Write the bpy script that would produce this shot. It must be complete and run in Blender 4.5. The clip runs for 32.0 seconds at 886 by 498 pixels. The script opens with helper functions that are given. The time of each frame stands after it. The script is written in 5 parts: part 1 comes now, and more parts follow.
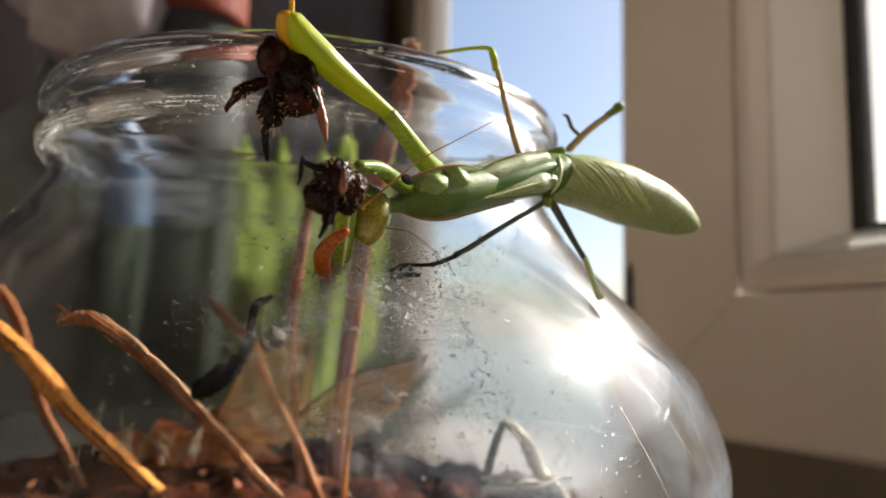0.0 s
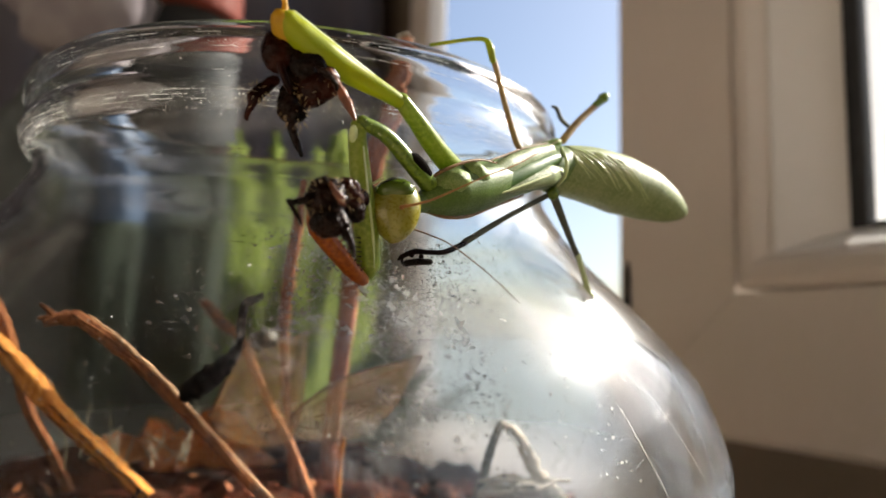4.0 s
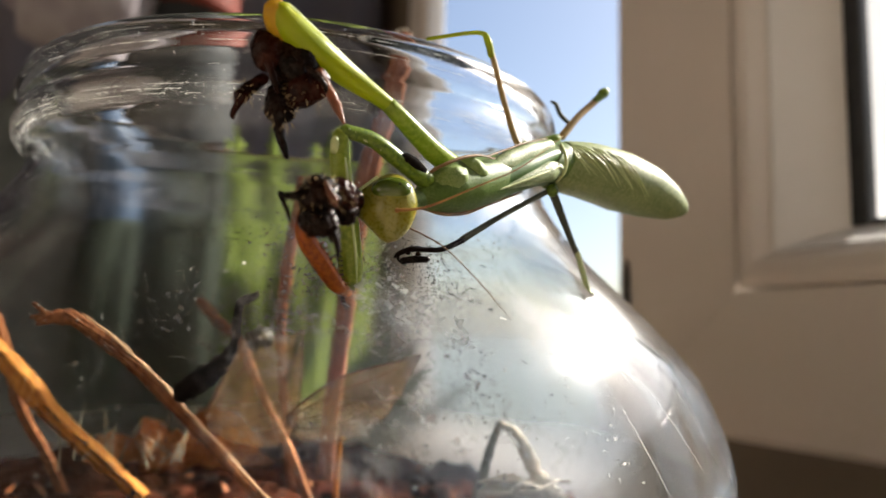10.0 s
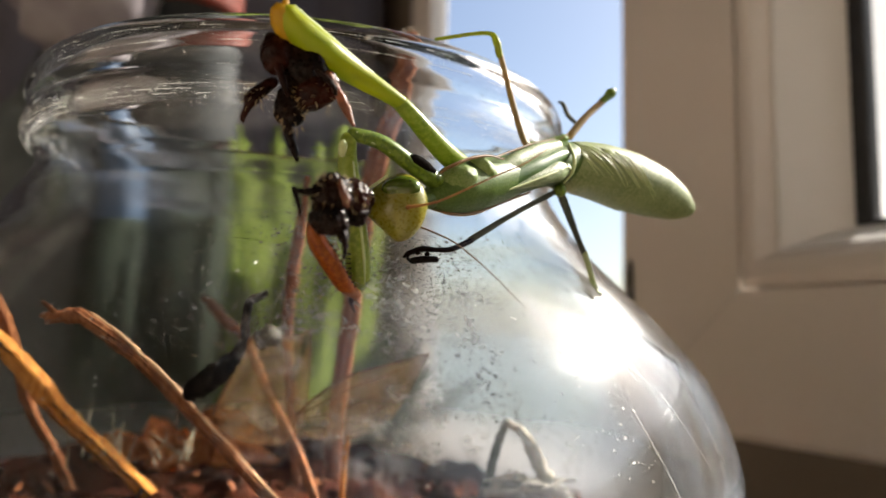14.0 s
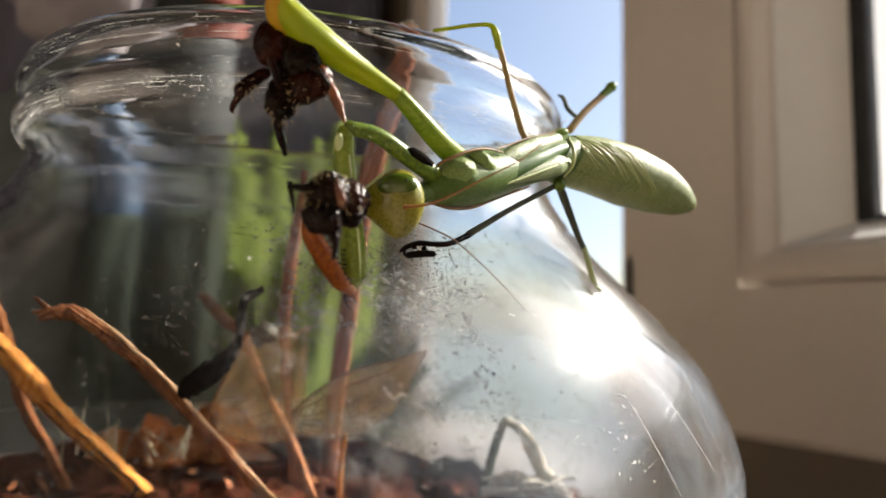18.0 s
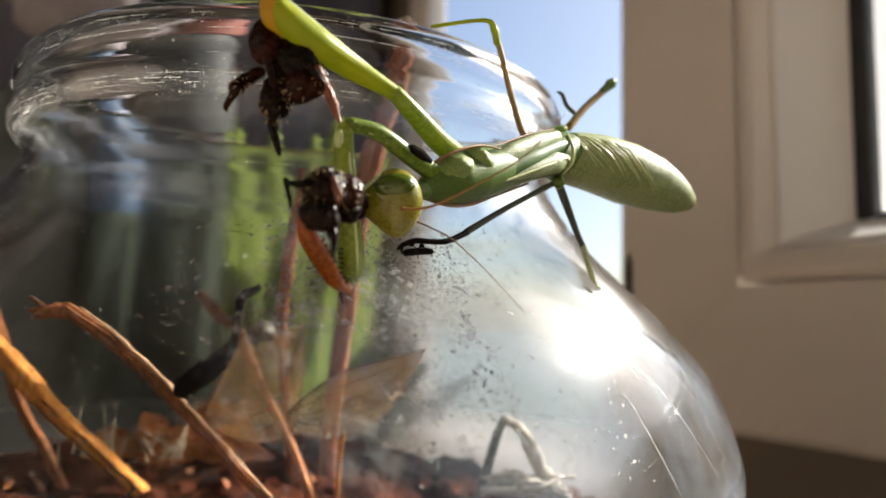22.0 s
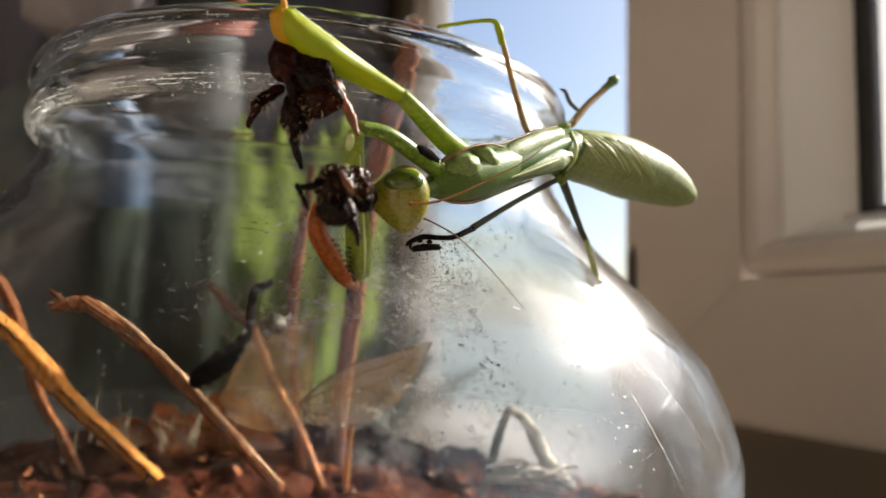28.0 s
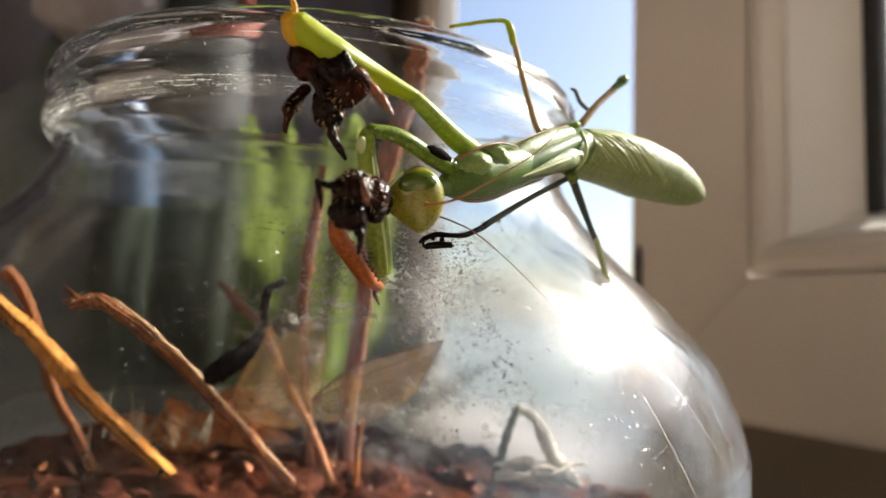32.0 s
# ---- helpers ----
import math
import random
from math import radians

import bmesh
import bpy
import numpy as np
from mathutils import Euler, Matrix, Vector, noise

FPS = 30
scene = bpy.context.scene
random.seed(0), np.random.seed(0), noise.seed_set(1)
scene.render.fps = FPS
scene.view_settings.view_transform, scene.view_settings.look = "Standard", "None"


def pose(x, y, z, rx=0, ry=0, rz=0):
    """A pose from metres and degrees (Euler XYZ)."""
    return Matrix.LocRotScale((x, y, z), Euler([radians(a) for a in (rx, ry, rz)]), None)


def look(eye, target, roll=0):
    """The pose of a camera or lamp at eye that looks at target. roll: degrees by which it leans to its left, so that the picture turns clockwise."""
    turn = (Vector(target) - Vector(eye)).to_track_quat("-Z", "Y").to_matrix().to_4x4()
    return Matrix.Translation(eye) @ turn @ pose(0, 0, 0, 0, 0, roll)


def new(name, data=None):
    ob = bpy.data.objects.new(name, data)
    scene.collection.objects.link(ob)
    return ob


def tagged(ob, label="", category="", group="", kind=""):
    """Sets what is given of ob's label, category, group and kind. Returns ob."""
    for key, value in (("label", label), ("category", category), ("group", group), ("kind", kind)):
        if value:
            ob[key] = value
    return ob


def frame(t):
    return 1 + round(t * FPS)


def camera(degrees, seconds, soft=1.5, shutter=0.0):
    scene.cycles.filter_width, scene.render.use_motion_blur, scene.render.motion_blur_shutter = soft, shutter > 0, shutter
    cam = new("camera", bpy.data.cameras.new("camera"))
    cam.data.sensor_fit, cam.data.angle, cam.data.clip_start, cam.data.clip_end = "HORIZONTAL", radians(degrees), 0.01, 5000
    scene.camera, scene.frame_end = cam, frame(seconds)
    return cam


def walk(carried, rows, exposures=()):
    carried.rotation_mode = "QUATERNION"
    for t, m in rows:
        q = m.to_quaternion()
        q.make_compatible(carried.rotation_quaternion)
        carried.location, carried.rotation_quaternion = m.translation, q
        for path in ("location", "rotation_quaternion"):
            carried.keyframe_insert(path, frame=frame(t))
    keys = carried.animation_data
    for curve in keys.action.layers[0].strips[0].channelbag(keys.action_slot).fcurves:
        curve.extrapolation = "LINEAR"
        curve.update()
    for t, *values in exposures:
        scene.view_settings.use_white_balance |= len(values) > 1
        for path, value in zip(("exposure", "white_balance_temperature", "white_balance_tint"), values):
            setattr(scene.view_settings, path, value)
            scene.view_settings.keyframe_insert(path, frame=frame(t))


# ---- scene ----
cam = camera(65, 32.0)
walk(cam, [
    (0, pose(0.00021, -0.00587, 0.11476, 97.250, -1.658, 0.142)),
    (0.5, pose(0.00028, -0.00432, 0.11469, 97.285, -1.631, 0.050)),
    (1, pose(0.00012, -0.00526, 0.11444, 97.331, -1.579, 0.088)),
    (1.5, pose(-0.00035, -0.00580, 0.11535, 96.989, -1.948, 0.039)),
    (2, pose(0.00000, -0.00488, 0.11519, 97.079, -1.811, 0.046)),
    (2.5, pose(0.00020, -0.00346, 0.11523, 97.060, -1.786, -0.055)),
    (3, pose(0.00030, -0.00311, 0.11489, 97.196, -1.655, -0.098)),
    (3.5, pose(0.00042, -0.00286, 0.11488, 97.202, -1.589, -0.117)),
    (5.5, pose(0.00063, -0.00232, 0.11492, 97.173, -1.570, -0.144)),
    (6, pose(0.00108, -0.00097, 0.11490, 97.213, -1.503, -0.150)),
    (6.5, pose(0.00112, 0.00049, 0.11496, 97.180, -1.438, -0.287)),
    (7, pose(0.00112, 0.00016, 0.11490, 97.181, -1.415, -0.280)),
    (7.5, pose(0.00092, -0.00044, 0.11492, 97.142, -1.480, -0.293)),
    (8, pose(0.00042, -0.00160, 0.11488, 97.137, -1.524, -0.332)),
    (8.5, pose(0.00040, -0.00246, 0.11477, 97.162, -1.530, -0.244)),
    (9, pose(0.00023, -0.00232, 0.11483, 97.136, -1.566, -0.265)),
    (9.5, pose(0.00045, -0.00130, 0.11507, 97.073, -1.545, -0.211)),
    (10, pose(0.00046, -0.00081, 0.11499, 97.068, -1.555, -0.239)),
    (10.5, pose(0.00027, -0.00107, 0.11492, 97.072, -1.576, -0.238)),
    (11, pose(0.00034, -0.00209, 0.11487, 97.087, -1.570, -0.120)),
    (11.5, pose(0.00009, -0.00248, 0.11488, 97.062, -1.608, -0.128)),
    (12, pose(0.00020, -0.00313, 0.11496, 97.033, -1.601, -0.092)),
    (12.5, pose(-0.00004, -0.00203, 0.11503, 97.011, -1.595, -0.078)),
    (13, pose(-0.00000, 0.00000, 0.11500, 97.003, -1.588, -0.195)),
    (13.5, pose(-0.00024, -0.00069, 0.11499, 96.992, -1.590, -0.164)),
    (14, pose(-0.00072, -0.00118, 0.11504, 96.958, -1.632, -0.134)),
    (14.5, pose(-0.00087, -0.00102, 0.11505, 96.917, -1.705, -0.156)),
    (16.5, pose(-0.00064, -0.00005, 0.11518, 96.792, -1.694, -0.180)),
    (17, pose(-0.00049, 0.00028, 0.11523, 96.717, -1.660, -0.200)),
    (17.5, pose(-0.00045, 0.00082, 0.11523, 96.670, -1.634, -0.210)),
    (18, pose(-0.00049, 0.00043, 0.11515, 96.664, -1.637, -0.187)),
    (18.5, pose(-0.00057, 0.00036, 0.11520, 96.655, -1.653, -0.190)),
    (19, pose(-0.00039, 0.00122, 0.11510, 96.664, -1.662, -0.224)),
    (19.5, pose(-0.00038, 0.00062, 0.11527, 96.582, -1.655, -0.206)),
    (20, pose(-0.00057, 0.00084, 0.11535, 96.548, -1.674, -0.236)),
    (20.5, pose(-0.00042, 0.00108, 0.11534, 96.550, -1.677, -0.229)),
    (21, pose(-0.00020, 0.00130, 0.11514, 96.598, -1.570, -0.214)),
    (21.5, pose(-0.00022, 0.00173, 0.11526, 96.513, -1.626, -0.263)),
    (22, pose(-0.00032, 0.00129, 0.11513, 96.542, -1.611, -0.255)),
    (22.5, pose(-0.00037, 0.00197, 0.11521, 96.455, -1.605, -0.272)),
    (23, pose(-0.00054, 0.00192, 0.11551, 96.329, -1.709, -0.322)),
    (23.5, pose(-0.00052, 0.00150, 0.11533, 96.365, -1.682, -0.270)),
    (24, pose(-0.00080, 0.00146, 0.11561, 96.030, -1.751, -0.258)),
    (24.5, pose(-0.00107, 0.00094, 0.11571, 95.848, -1.820, -0.192)),
    (25, pose(-0.00102, 0.00048, 0.11574, 95.803, -1.821, -0.161)),
    (25.5, pose(-0.00088, -0.00104, 0.11534, 95.919, -1.680, -0.006)),
    (27.5, pose(-0.00111, -0.00181, 0.11565, 95.755, -1.792, 0.037)),
    (28, pose(-0.00084, -0.00195, 0.11559, 95.760, -1.705, 0.097)),
    (28.5, pose(-0.00074, -0.00147, 0.11555, 95.774, -1.677, 0.171)),
    (29, pose(-0.00113, -0.00163, 0.11562, 95.717, -1.755, 0.208)),
    (29.5, pose(-0.00136, -0.00121, 0.11564, 95.697, -1.798, 0.169)),
    (30, pose(-0.00126, -0.00075, 0.11553, 95.718, -1.790, 0.239)),
    (30.5, pose(-0.00179, -0.00197, 0.11572, 95.637, -1.912, 0.246)),
    (31, pose(-0.00178, -0.00290, 0.11563, 95.647, -1.889, 0.404)),
    (31.5, pose(-0.00223, -0.00345, 0.11575, 95.561, -1.960, 0.333)),
    (32, pose(-0.00208, -0.00334, 0.11582, 95.546, -1.987, 0.422)),
], exposures=[(0, 1.33), (30, 1.34), (31, 1.56), (32, 1.5)])
cam.data.dof.use_dof = True
cam.data.dof.focus_distance = 0.097
cam.data.dof.aperture_fstop = 16.0

# ---- light ----
SUN_AZ, SUN_EL = 62.0, 37.5      # from +Y towards +X, and above the horizon
SUN_DIR = Vector((math.sin(radians(SUN_AZ)) * math.cos(radians(SUN_EL)),
                  math.cos(radians(SUN_AZ)) * math.cos(radians(SUN_EL)),
                  math.sin(radians(SUN_EL))))
world = bpy.data.worlds.new("sky")
scene.world = world
world.use_nodes = True
wn = world.node_tree.nodes
sky = wn.new("ShaderNodeTexSky")
sky.sky_type, sky.sun_disc = "NISHITA", False
sky.sun_elevation, sky.sun_rotation = radians(SUN_EL), radians(SUN_AZ)
sky.air_density, sky.dust_density = 1.0, 2.2
wn["Background"].inputs["Strength"].default_value = 0.072
world.node_tree.links.new(sky.outputs["Color"], wn["Background"].inputs["Color"])
sun = new("sun", bpy.data.lights.new("sun", "SUN"))
sun.data.energy, sun.data.angle, sun.data.color = 4.6, radians(0.55), (1.0, 0.93, 0.82)
sun.matrix_world = look(SUN_DIR * 3, (0, 0, 0))

MM = 0.001


# ---- materials ----
def nodes_of(name):
    m = bpy.data.materials.new(name)
    m.use_nodes = True
    n, l = m.node_tree.nodes, m.node_tree.links
    return m, n, l, n["Principled BSDF"]


def ramp_noise(n, l, scale, detail, lo, hi, stretch=None):
    tc = n.new("ShaderNodeTexCoord")
    tex = n.new("ShaderNodeTexNoise")
    tex.inputs["Scale"].default_value = scale
    tex.inputs["Detail"].default_value = detail
    if stretch:
        mp = n.new("ShaderNodeMapping")
        mp.inputs["Scale"].default_value = stretch
        l.new(tc.outputs["Object"], mp.inputs["Vector"])
        l.new(mp.outputs["Vector"], tex.inputs["Vector"])
    else:
        l.new(tc.outputs["Object"], tex.inputs["Vector"])
    mr = n.new("ShaderNodeMapRange")
    mr.inputs["From Min"].default_value, mr.inputs["From Max"].default_value = lo, hi
    l.new(tex.outputs["Fac"], mr.inputs["Value"])
    return tex, mr


def blend(n, l, fac, a, b):
    mix = n.new("ShaderNodeMix")
    mix.data_type = "RGBA"
    for sock, v in ((mix.inputs[6], a), (mix.inputs[7], b)):
        if isinstance(v, tuple):
            sock.default_value = (*v, 1)
        else:
            l.new(v, sock)
    l.new(fac, mix.inputs[0])
    return mix.outputs[2]


def surface(name, a, b, size, rough=0.5, bump=0.2, grain=6.0, c=None, stretch=None, metal=0.0, thin=0.0, coat=0.0, depth=0.0003, sss=0.0, clear=0.0, spec=0.5):
    """Two or three colours mingled at two scales, with relief. size: of the larger patches, in metres. thin: light let through."""
    m, n, l, p = nodes_of(name)
    t1, r1 = ramp_noise(n, l, 1 / size, 4, 0.35, 0.65, stretch)
    t2, r2 = ramp_noise(n, l, grain / size, 6, 0.4, 0.62, stretch)
    col = blend(n, l, r1.outputs[0], a, b)
    if c:
        col = blend(n, l, r2.outputs[0], col, c)
    l.new(col, p.inputs["Base Color"])
    p.inputs["Metallic"].default_value = metal
    p.inputs["Specular IOR Level"].default_value = spec
    rr = n.new("ShaderNodeMapRange")
    rr.inputs["To Min"].default_value, rr.inputs["To Max"].default_value = rough * 0.8, min(1, rough * 1.2)
    l.new(t2.outputs["Fac"], rr.inputs["Value"])
    l.new(rr.outputs[0], p.inputs["Roughness"])
    p.inputs["Coat Weight"].default_value = coat
    p.inputs["Coat Roughness"].default_value = 0.15
    if sss:
        p.inputs["Subsurface Weight"].default_value = sss
        p.inputs["Subsurface Radius"].default_value = (0.0012, 0.0014, 0.0005)
        p.inputs["Subsurface Scale"].default_value = 1.0
    if bump:
        bn = n.new("ShaderNodeBump")
        bn.inputs["Strength"].default_value, bn.inputs["Distance"].default_value = bump, depth
        l.new(t2.outputs["Fac"], bn.inputs["Height"])
        l.new(bn.outputs["Normal"], p.inputs["Normal"])
    if thin:
        tr = n.new("ShaderNodeBsdfTranslucent")
        l.new(col, tr.inputs["Color"])
        mx = n.new("ShaderNodeMixShader")
        mx.inputs[0].default_value = thin
        l.new(p.outputs[0], mx.inputs[1])
        l.new(tr.outputs[0], mx.inputs[2])
        l.new(mx.outputs[0], n["Material Output"].inputs["Surface"])
        if clear:
            cl = n.new("ShaderNodeBsdfTransparent")
            m3 = n.new("ShaderNodeMixShader")
            r2.inputs["To Min"].default_value, r2.inputs["To Max"].default_value = clear * 1.15, clear * 0.85
            l.new(r2.outputs[0], m3.inputs[0])
            l.new(mx.outputs[0], m3.inputs[1])
            l.new(cl.outputs[0], m3.inputs[2])
            l.new(m3.outputs[0], n["Material Output"].inputs["Surface"])
    return m


SMEAR = (0.029, -0.074, 0.115)     # middle of the smeared patch, from the jar's foot


def jar_glass():
    """Clear glass with a film of dust: specks, streaks and a faint veil; glare haze is painted in."""
    m, n, l, p = nodes_of("jar_glass")
    n.remove(p)
    g = n.new("ShaderNodeBsdfGlass")
    g.inputs["IOR"].default_value, g.inputs["Roughness"].default_value = 1.3, 0.0
    g.inputs["Color"].default_value = (0.972, 0.98, 0.985, 1)
    ripple, _ = ramp_noise(n, l, 60, 3, 0, 1, (0.12, 0.12, 3.2))
    bn = n.new("ShaderNodeBump")
    bn.inputs["Strength"].default_value, bn.inputs["Distance"].default_value = 0.03, 0.001
    l.new(ripple.outputs["Fac"], bn.inputs["Height"])
    l.new(bn.outputs["Normal"], g.inputs["Normal"])
    _, haze = ramp_noise(n, l, 26, 4, 0.35, 0.7, (1, 1, 0.6))
    haze.inputs["To Min"].default_value, haze.inputs["To Max"].default_value = 0.0, 0.035
    tc = n.new("ShaderNodeTexCoord")
    sep = n.new("ShaderNodeSeparateXYZ")
    l.new(tc.outputs["Object"], sep.inputs[0])
    # the side towards the room's far end is misted
    side = n.new("ShaderNodeMapRange")
    side.inputs["From Min"].default_value, side.inputs["From Max"].default_value = -0.005, 0.03
    side.inputs["To Max"].default_value = 0.14
    l.new(sep.outputs["Y"], side.inputs["Value"])
    # and so is the glass just above the soil
    foot = n.new("ShaderNodeMapRange")
    foot.inputs["From Min"].default_value, foot.inputs["From Max"].default_value = 0.1, 0.086
    foot.inputs["To Max"].default_value = 0.17
    l.new(sep.outputs["Z"], foot.inputs["Value"])
    damp = n.new("ShaderNodeMath")
    l.new(side.outputs[0], damp.inputs[0])
    l.new(foot.outputs[0], damp.inputs[1])
    collar = n.new("ShaderNodeMapRange")
    collar.inputs["From Min"].default_value, collar.inputs["From Max"].default_value = 0.128, 0.142
    collar.inputs["To Max"].default_value = 0.02
    l.new(sep.outputs["Z"], collar.inputs["Value"])
    rub = n.new("ShaderNodeMath")
    l.new(haze.outputs[0], rub.inputs[0])
    l.new(collar.outputs[0], rub.inputs[1])
    wet = n.new("ShaderNodeMath")
    l.new(rub.outputs[0], wet.inputs[0])
    l.new(damp.outputs[0], wet.inputs[1])
    l.new(wet.outputs[0], g.inputs["Roughness"])
    film = n.new("ShaderNodeBsdfGlossy")
    film.inputs["Roughness"].default_value = 0.19
    film.inputs["Color"].default_value = (0.9, 0.93, 0.97, 1)
    dust = n.new("ShaderNodeBsdfDiffuse")
    dust.inputs["Color"].default_value = (0.75, 0.74, 0.7, 1)
    veil, vr = ramp_noise(n, l, 45, 5, 0.3, 0.75, (1, 1, 0.5))
    vr.inputs["To Min"].default_value, vr.inputs["To Max"].default_value = 0.002, 0.014
    # bluish haze painted on shoulder and neck, as bloom round the glare
    dist = n.new("ShaderNodeVectorMath")
    dist.operation = "DISTANCE"
    dist.inputs[1].default_value = (0.058, -0.056, 0.103)
    l.new(tc.outputs["Object"], dist.inputs[0])
    near = n.new("ShaderNodeMapRange")
    near.inputs["From Min"].default_value, near.inputs["From Max"].default_value = 0.056, 0.008
    near.inputs["To Max"].default_value = 0.19
    l.new(dist.outputs["Value"], near.inputs["Value"])
    up = n.new("ShaderNodeVectorMath")
    up.operation = "DISTANCE"
    up.inputs[1].default_value = (0.036, -0.052, 0.134)
    l.new(tc.outputs["Object"], up.inputs[0])
    upper = n.new("ShaderNodeMapRange")
    upper.inputs["From Min"].default_value, upper.inputs["From Max"].default_value = 0.05, 0.01
    upper.inputs["To Max"].default_value = 0.08
    l.new(up.outputs["Value"], upper.inputs["Value"])
    most = n.new("ShaderNodeMath")
    most.operation = "MAXIMUM"
    l.new(near.outputs[0], most.inputs[0])
    l.new(upper.outputs[0], most.inputs[1])
    swirl, clot = ramp_noise(n, l, 44, 7, 0.45, 0.62, (1, 1.3, 0.8))
    swirl.inputs["Distortion"].default_value = 1.4
    bloom = n.new("ShaderNodeMath")
    bloom.operation = "MULTIPLY"
    l.new(most.outputs[0], bloom.inputs[0])
    l.new(clot.outputs[0], bloom.inputs[1])
    bloom_thru = n.new("ShaderNodeBsdfTranslucent")
    bloom_thru.inputs["Color"].default_value = (0.4, 0.52, 0.72, 1)
    bloom_front = n.new("ShaderNodeBsdfDiffuse")
    bloom_front.inputs["Color"].default_value = (0.46, 0.55, 0.66, 1)
    bloom_mix = n.new("ShaderNodeMixShader")
    l.new(bloom_thru.outputs[0], bloom_mix.inputs[1])
    l.new(bloom_front.outputs[0], bloom_mix.inputs[2])
    m0 = n.new("ShaderNodeMixShader")
    l.new(bloom.outputs[0], m0.inputs[0])
    l.new(g.outputs[0], m0.inputs[1])
    l.new(bloom_mix.outputs[0], m0.inputs[2])
    # swirled smears lower on the front
    d2 = n.new("ShaderNodeVectorMath")
    d2.operation = "DISTANCE"
    d2.inputs[1].default_value = SMEAR
    l.new(tc.outputs["Object"], d2.inputs[0])
    n2 = n.new("ShaderNodeMapRange")
    n2.inputs["From Min"].default_value, n2.inputs["From Max"].default_value = 0.03, 0.01
    n2.inputs["To Max"].default_value = 0.62
    l.new(d2.outputs["Value"], n2.inputs["Value"])
    curl, cr = ramp_noise(n, l, 150, 6, 0.5, 0.66)
    curl.inputs["Distortion"].default_value = 1.2
    fine, fr2 = ramp_noise(n, l, 900, 3, 0.42, 0.62)
    sm = n.new("ShaderNodeMath")
    sm.operation = "MULTIPLY"
    l.new(cr.outputs[0], sm.inputs[0])
    l.new(fr2.outputs[0], sm.inputs[1])
    sm2 = n.new("ShaderNodeMath")
    sm2.operation = "MULTIPLY"
    l.new(sm.outputs[0], sm2.inputs[0])
    l.new(n2.outputs[0], sm2.inputs[1])
    blur = n.new("ShaderNodeBsdfTranslucent")
    blur.inputs["Color"].default_value = (0.6, 0.62, 0.6, 1)
    ms = n.new("ShaderNodeMixShader")
    l.new(sm2.outputs[0], ms.inputs[0])
    l.new(m0.outputs[0], ms.inputs[1])
    l.new(blur.outputs[0], ms.inputs[2])
    m1 = n.new("ShaderNodeMixShader")
    l.new(vr.outputs[0], m1.inputs[0])
    l.new(ms.outputs[0], m1.inputs[1])
    l.new(film.outputs[0], m1.inputs[2])
    speck, sr = ramp_noise(n, l, 1300, 2, 0.69, 0.75)
    where, wr = ramp_noise(n, l, 38, 3, 0.42, 0.7)
    mul = n.new("ShaderNodeMath")
    mul.operation = "MULTIPLY"
    l.new(sr.outputs[0], mul.inputs[0])
    l.new(wr.outputs[0], mul.inputs[1])
    # a chalky line of dried dust along the neck ring
    off = n.new("ShaderNodeMath")
    off.operation = "SUBTRACT"
    l.new(sep.outputs["Z"], off.inputs[0])
    off.inputs[1].default_value = 0.1508
    far = n.new("ShaderNodeMath")
    far.operation = "ABSOLUTE"
    l.new(off.outputs[0], far.inputs[0])
    ring = n.new("ShaderNodeMapRange")
    ring.inputs["From Min"].default_value, ring.inputs["From Max"].default_value = 0.003, 0.0006
    ring.inputs["To Max"].default_value = 0.2
    l.new(far.outputs[0], ring.inputs["Value"])
    _, chalk = ramp_noise(n, l, 420, 6, 0.48, 0.66, (0.22, 0.22, 2.2))
    band = n.new("ShaderNodeMath")
    band.operation = "MULTIPLY"
    l.new(ring.outputs[0], band.inputs[0])
    l.new(chalk.outputs[0], band.inputs[1])
    both = n.new("ShaderNodeMath")
    both.operation = "MAXIMUM"
    l.new(mul.outputs[0], both.inputs[0])
    l.new(band.outputs[0], both.inputs[1])
    m2 = n.new("ShaderNodeMixShader")
    l.new(both.outputs[0], m2.inputs[0])
    l.new(m1.outputs[0], m2.inputs[1])
    l.new(dust.outputs[0], m2.inputs[2])
    l.new(m2.outputs[0], n["Material Output"].inputs["Surface"])
    return m


def pane_glass():
    m, n, l, p = nodes_of("pane_glass")
    n.remove(p)
    tr = n.new("ShaderNodeBsdfTransparent")
    gl = n.new("ShaderNodeBsdfGlossy")
    gl.inputs["Roughness"].default_value = 0.02
    fr = n.new("ShaderNodeFresnel")
    fr.inputs["IOR"].default_value = 1.3
    mx = n.new("ShaderNodeMixShader")
    l.new(fr.outputs[0], mx.inputs[0])
    l.new(tr.outputs[0], mx.inputs[1])
    l.new(gl.outputs[0], mx.inputs[2])
    l.new(mx.outputs[0], n["Material Output"].inputs["Surface"])
    return m


def dew_glass():
    m, n, l, p = nodes_of("dew")
    p.inputs["Transmission Weight"].default_value, p.inputs["IOR"].default_value, p.inputs["Roughness"].default_value = 1.0, 1.33, 0.05
    return m


GLASS = jar_glass()
DEW = dew_glass()
DUST_GLINT = surface("white_dust_and_glint", (0.86, 0.85, 0.82), (0.76, 0.75, 0.72), 0.001, 0.8, 0.0, thin=0.5)
SMUDGE = surface("faint_grease_smear", (0.8, 0.8, 0.8), (0.7, 0.7, 0.7), 0.001, 0.8, 0.0, thin=0.5, clear=0.55)
PANE = pane_glass()
PVC = surface("aged_pinkish_pvc", (0.8, 0.74, 0.69), (0.75, 0.69, 0.64), 0.05, 0.35, 0.08, 12, c=(0.77, 0.71, 0.655))
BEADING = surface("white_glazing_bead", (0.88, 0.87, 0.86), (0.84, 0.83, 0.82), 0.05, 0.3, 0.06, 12)
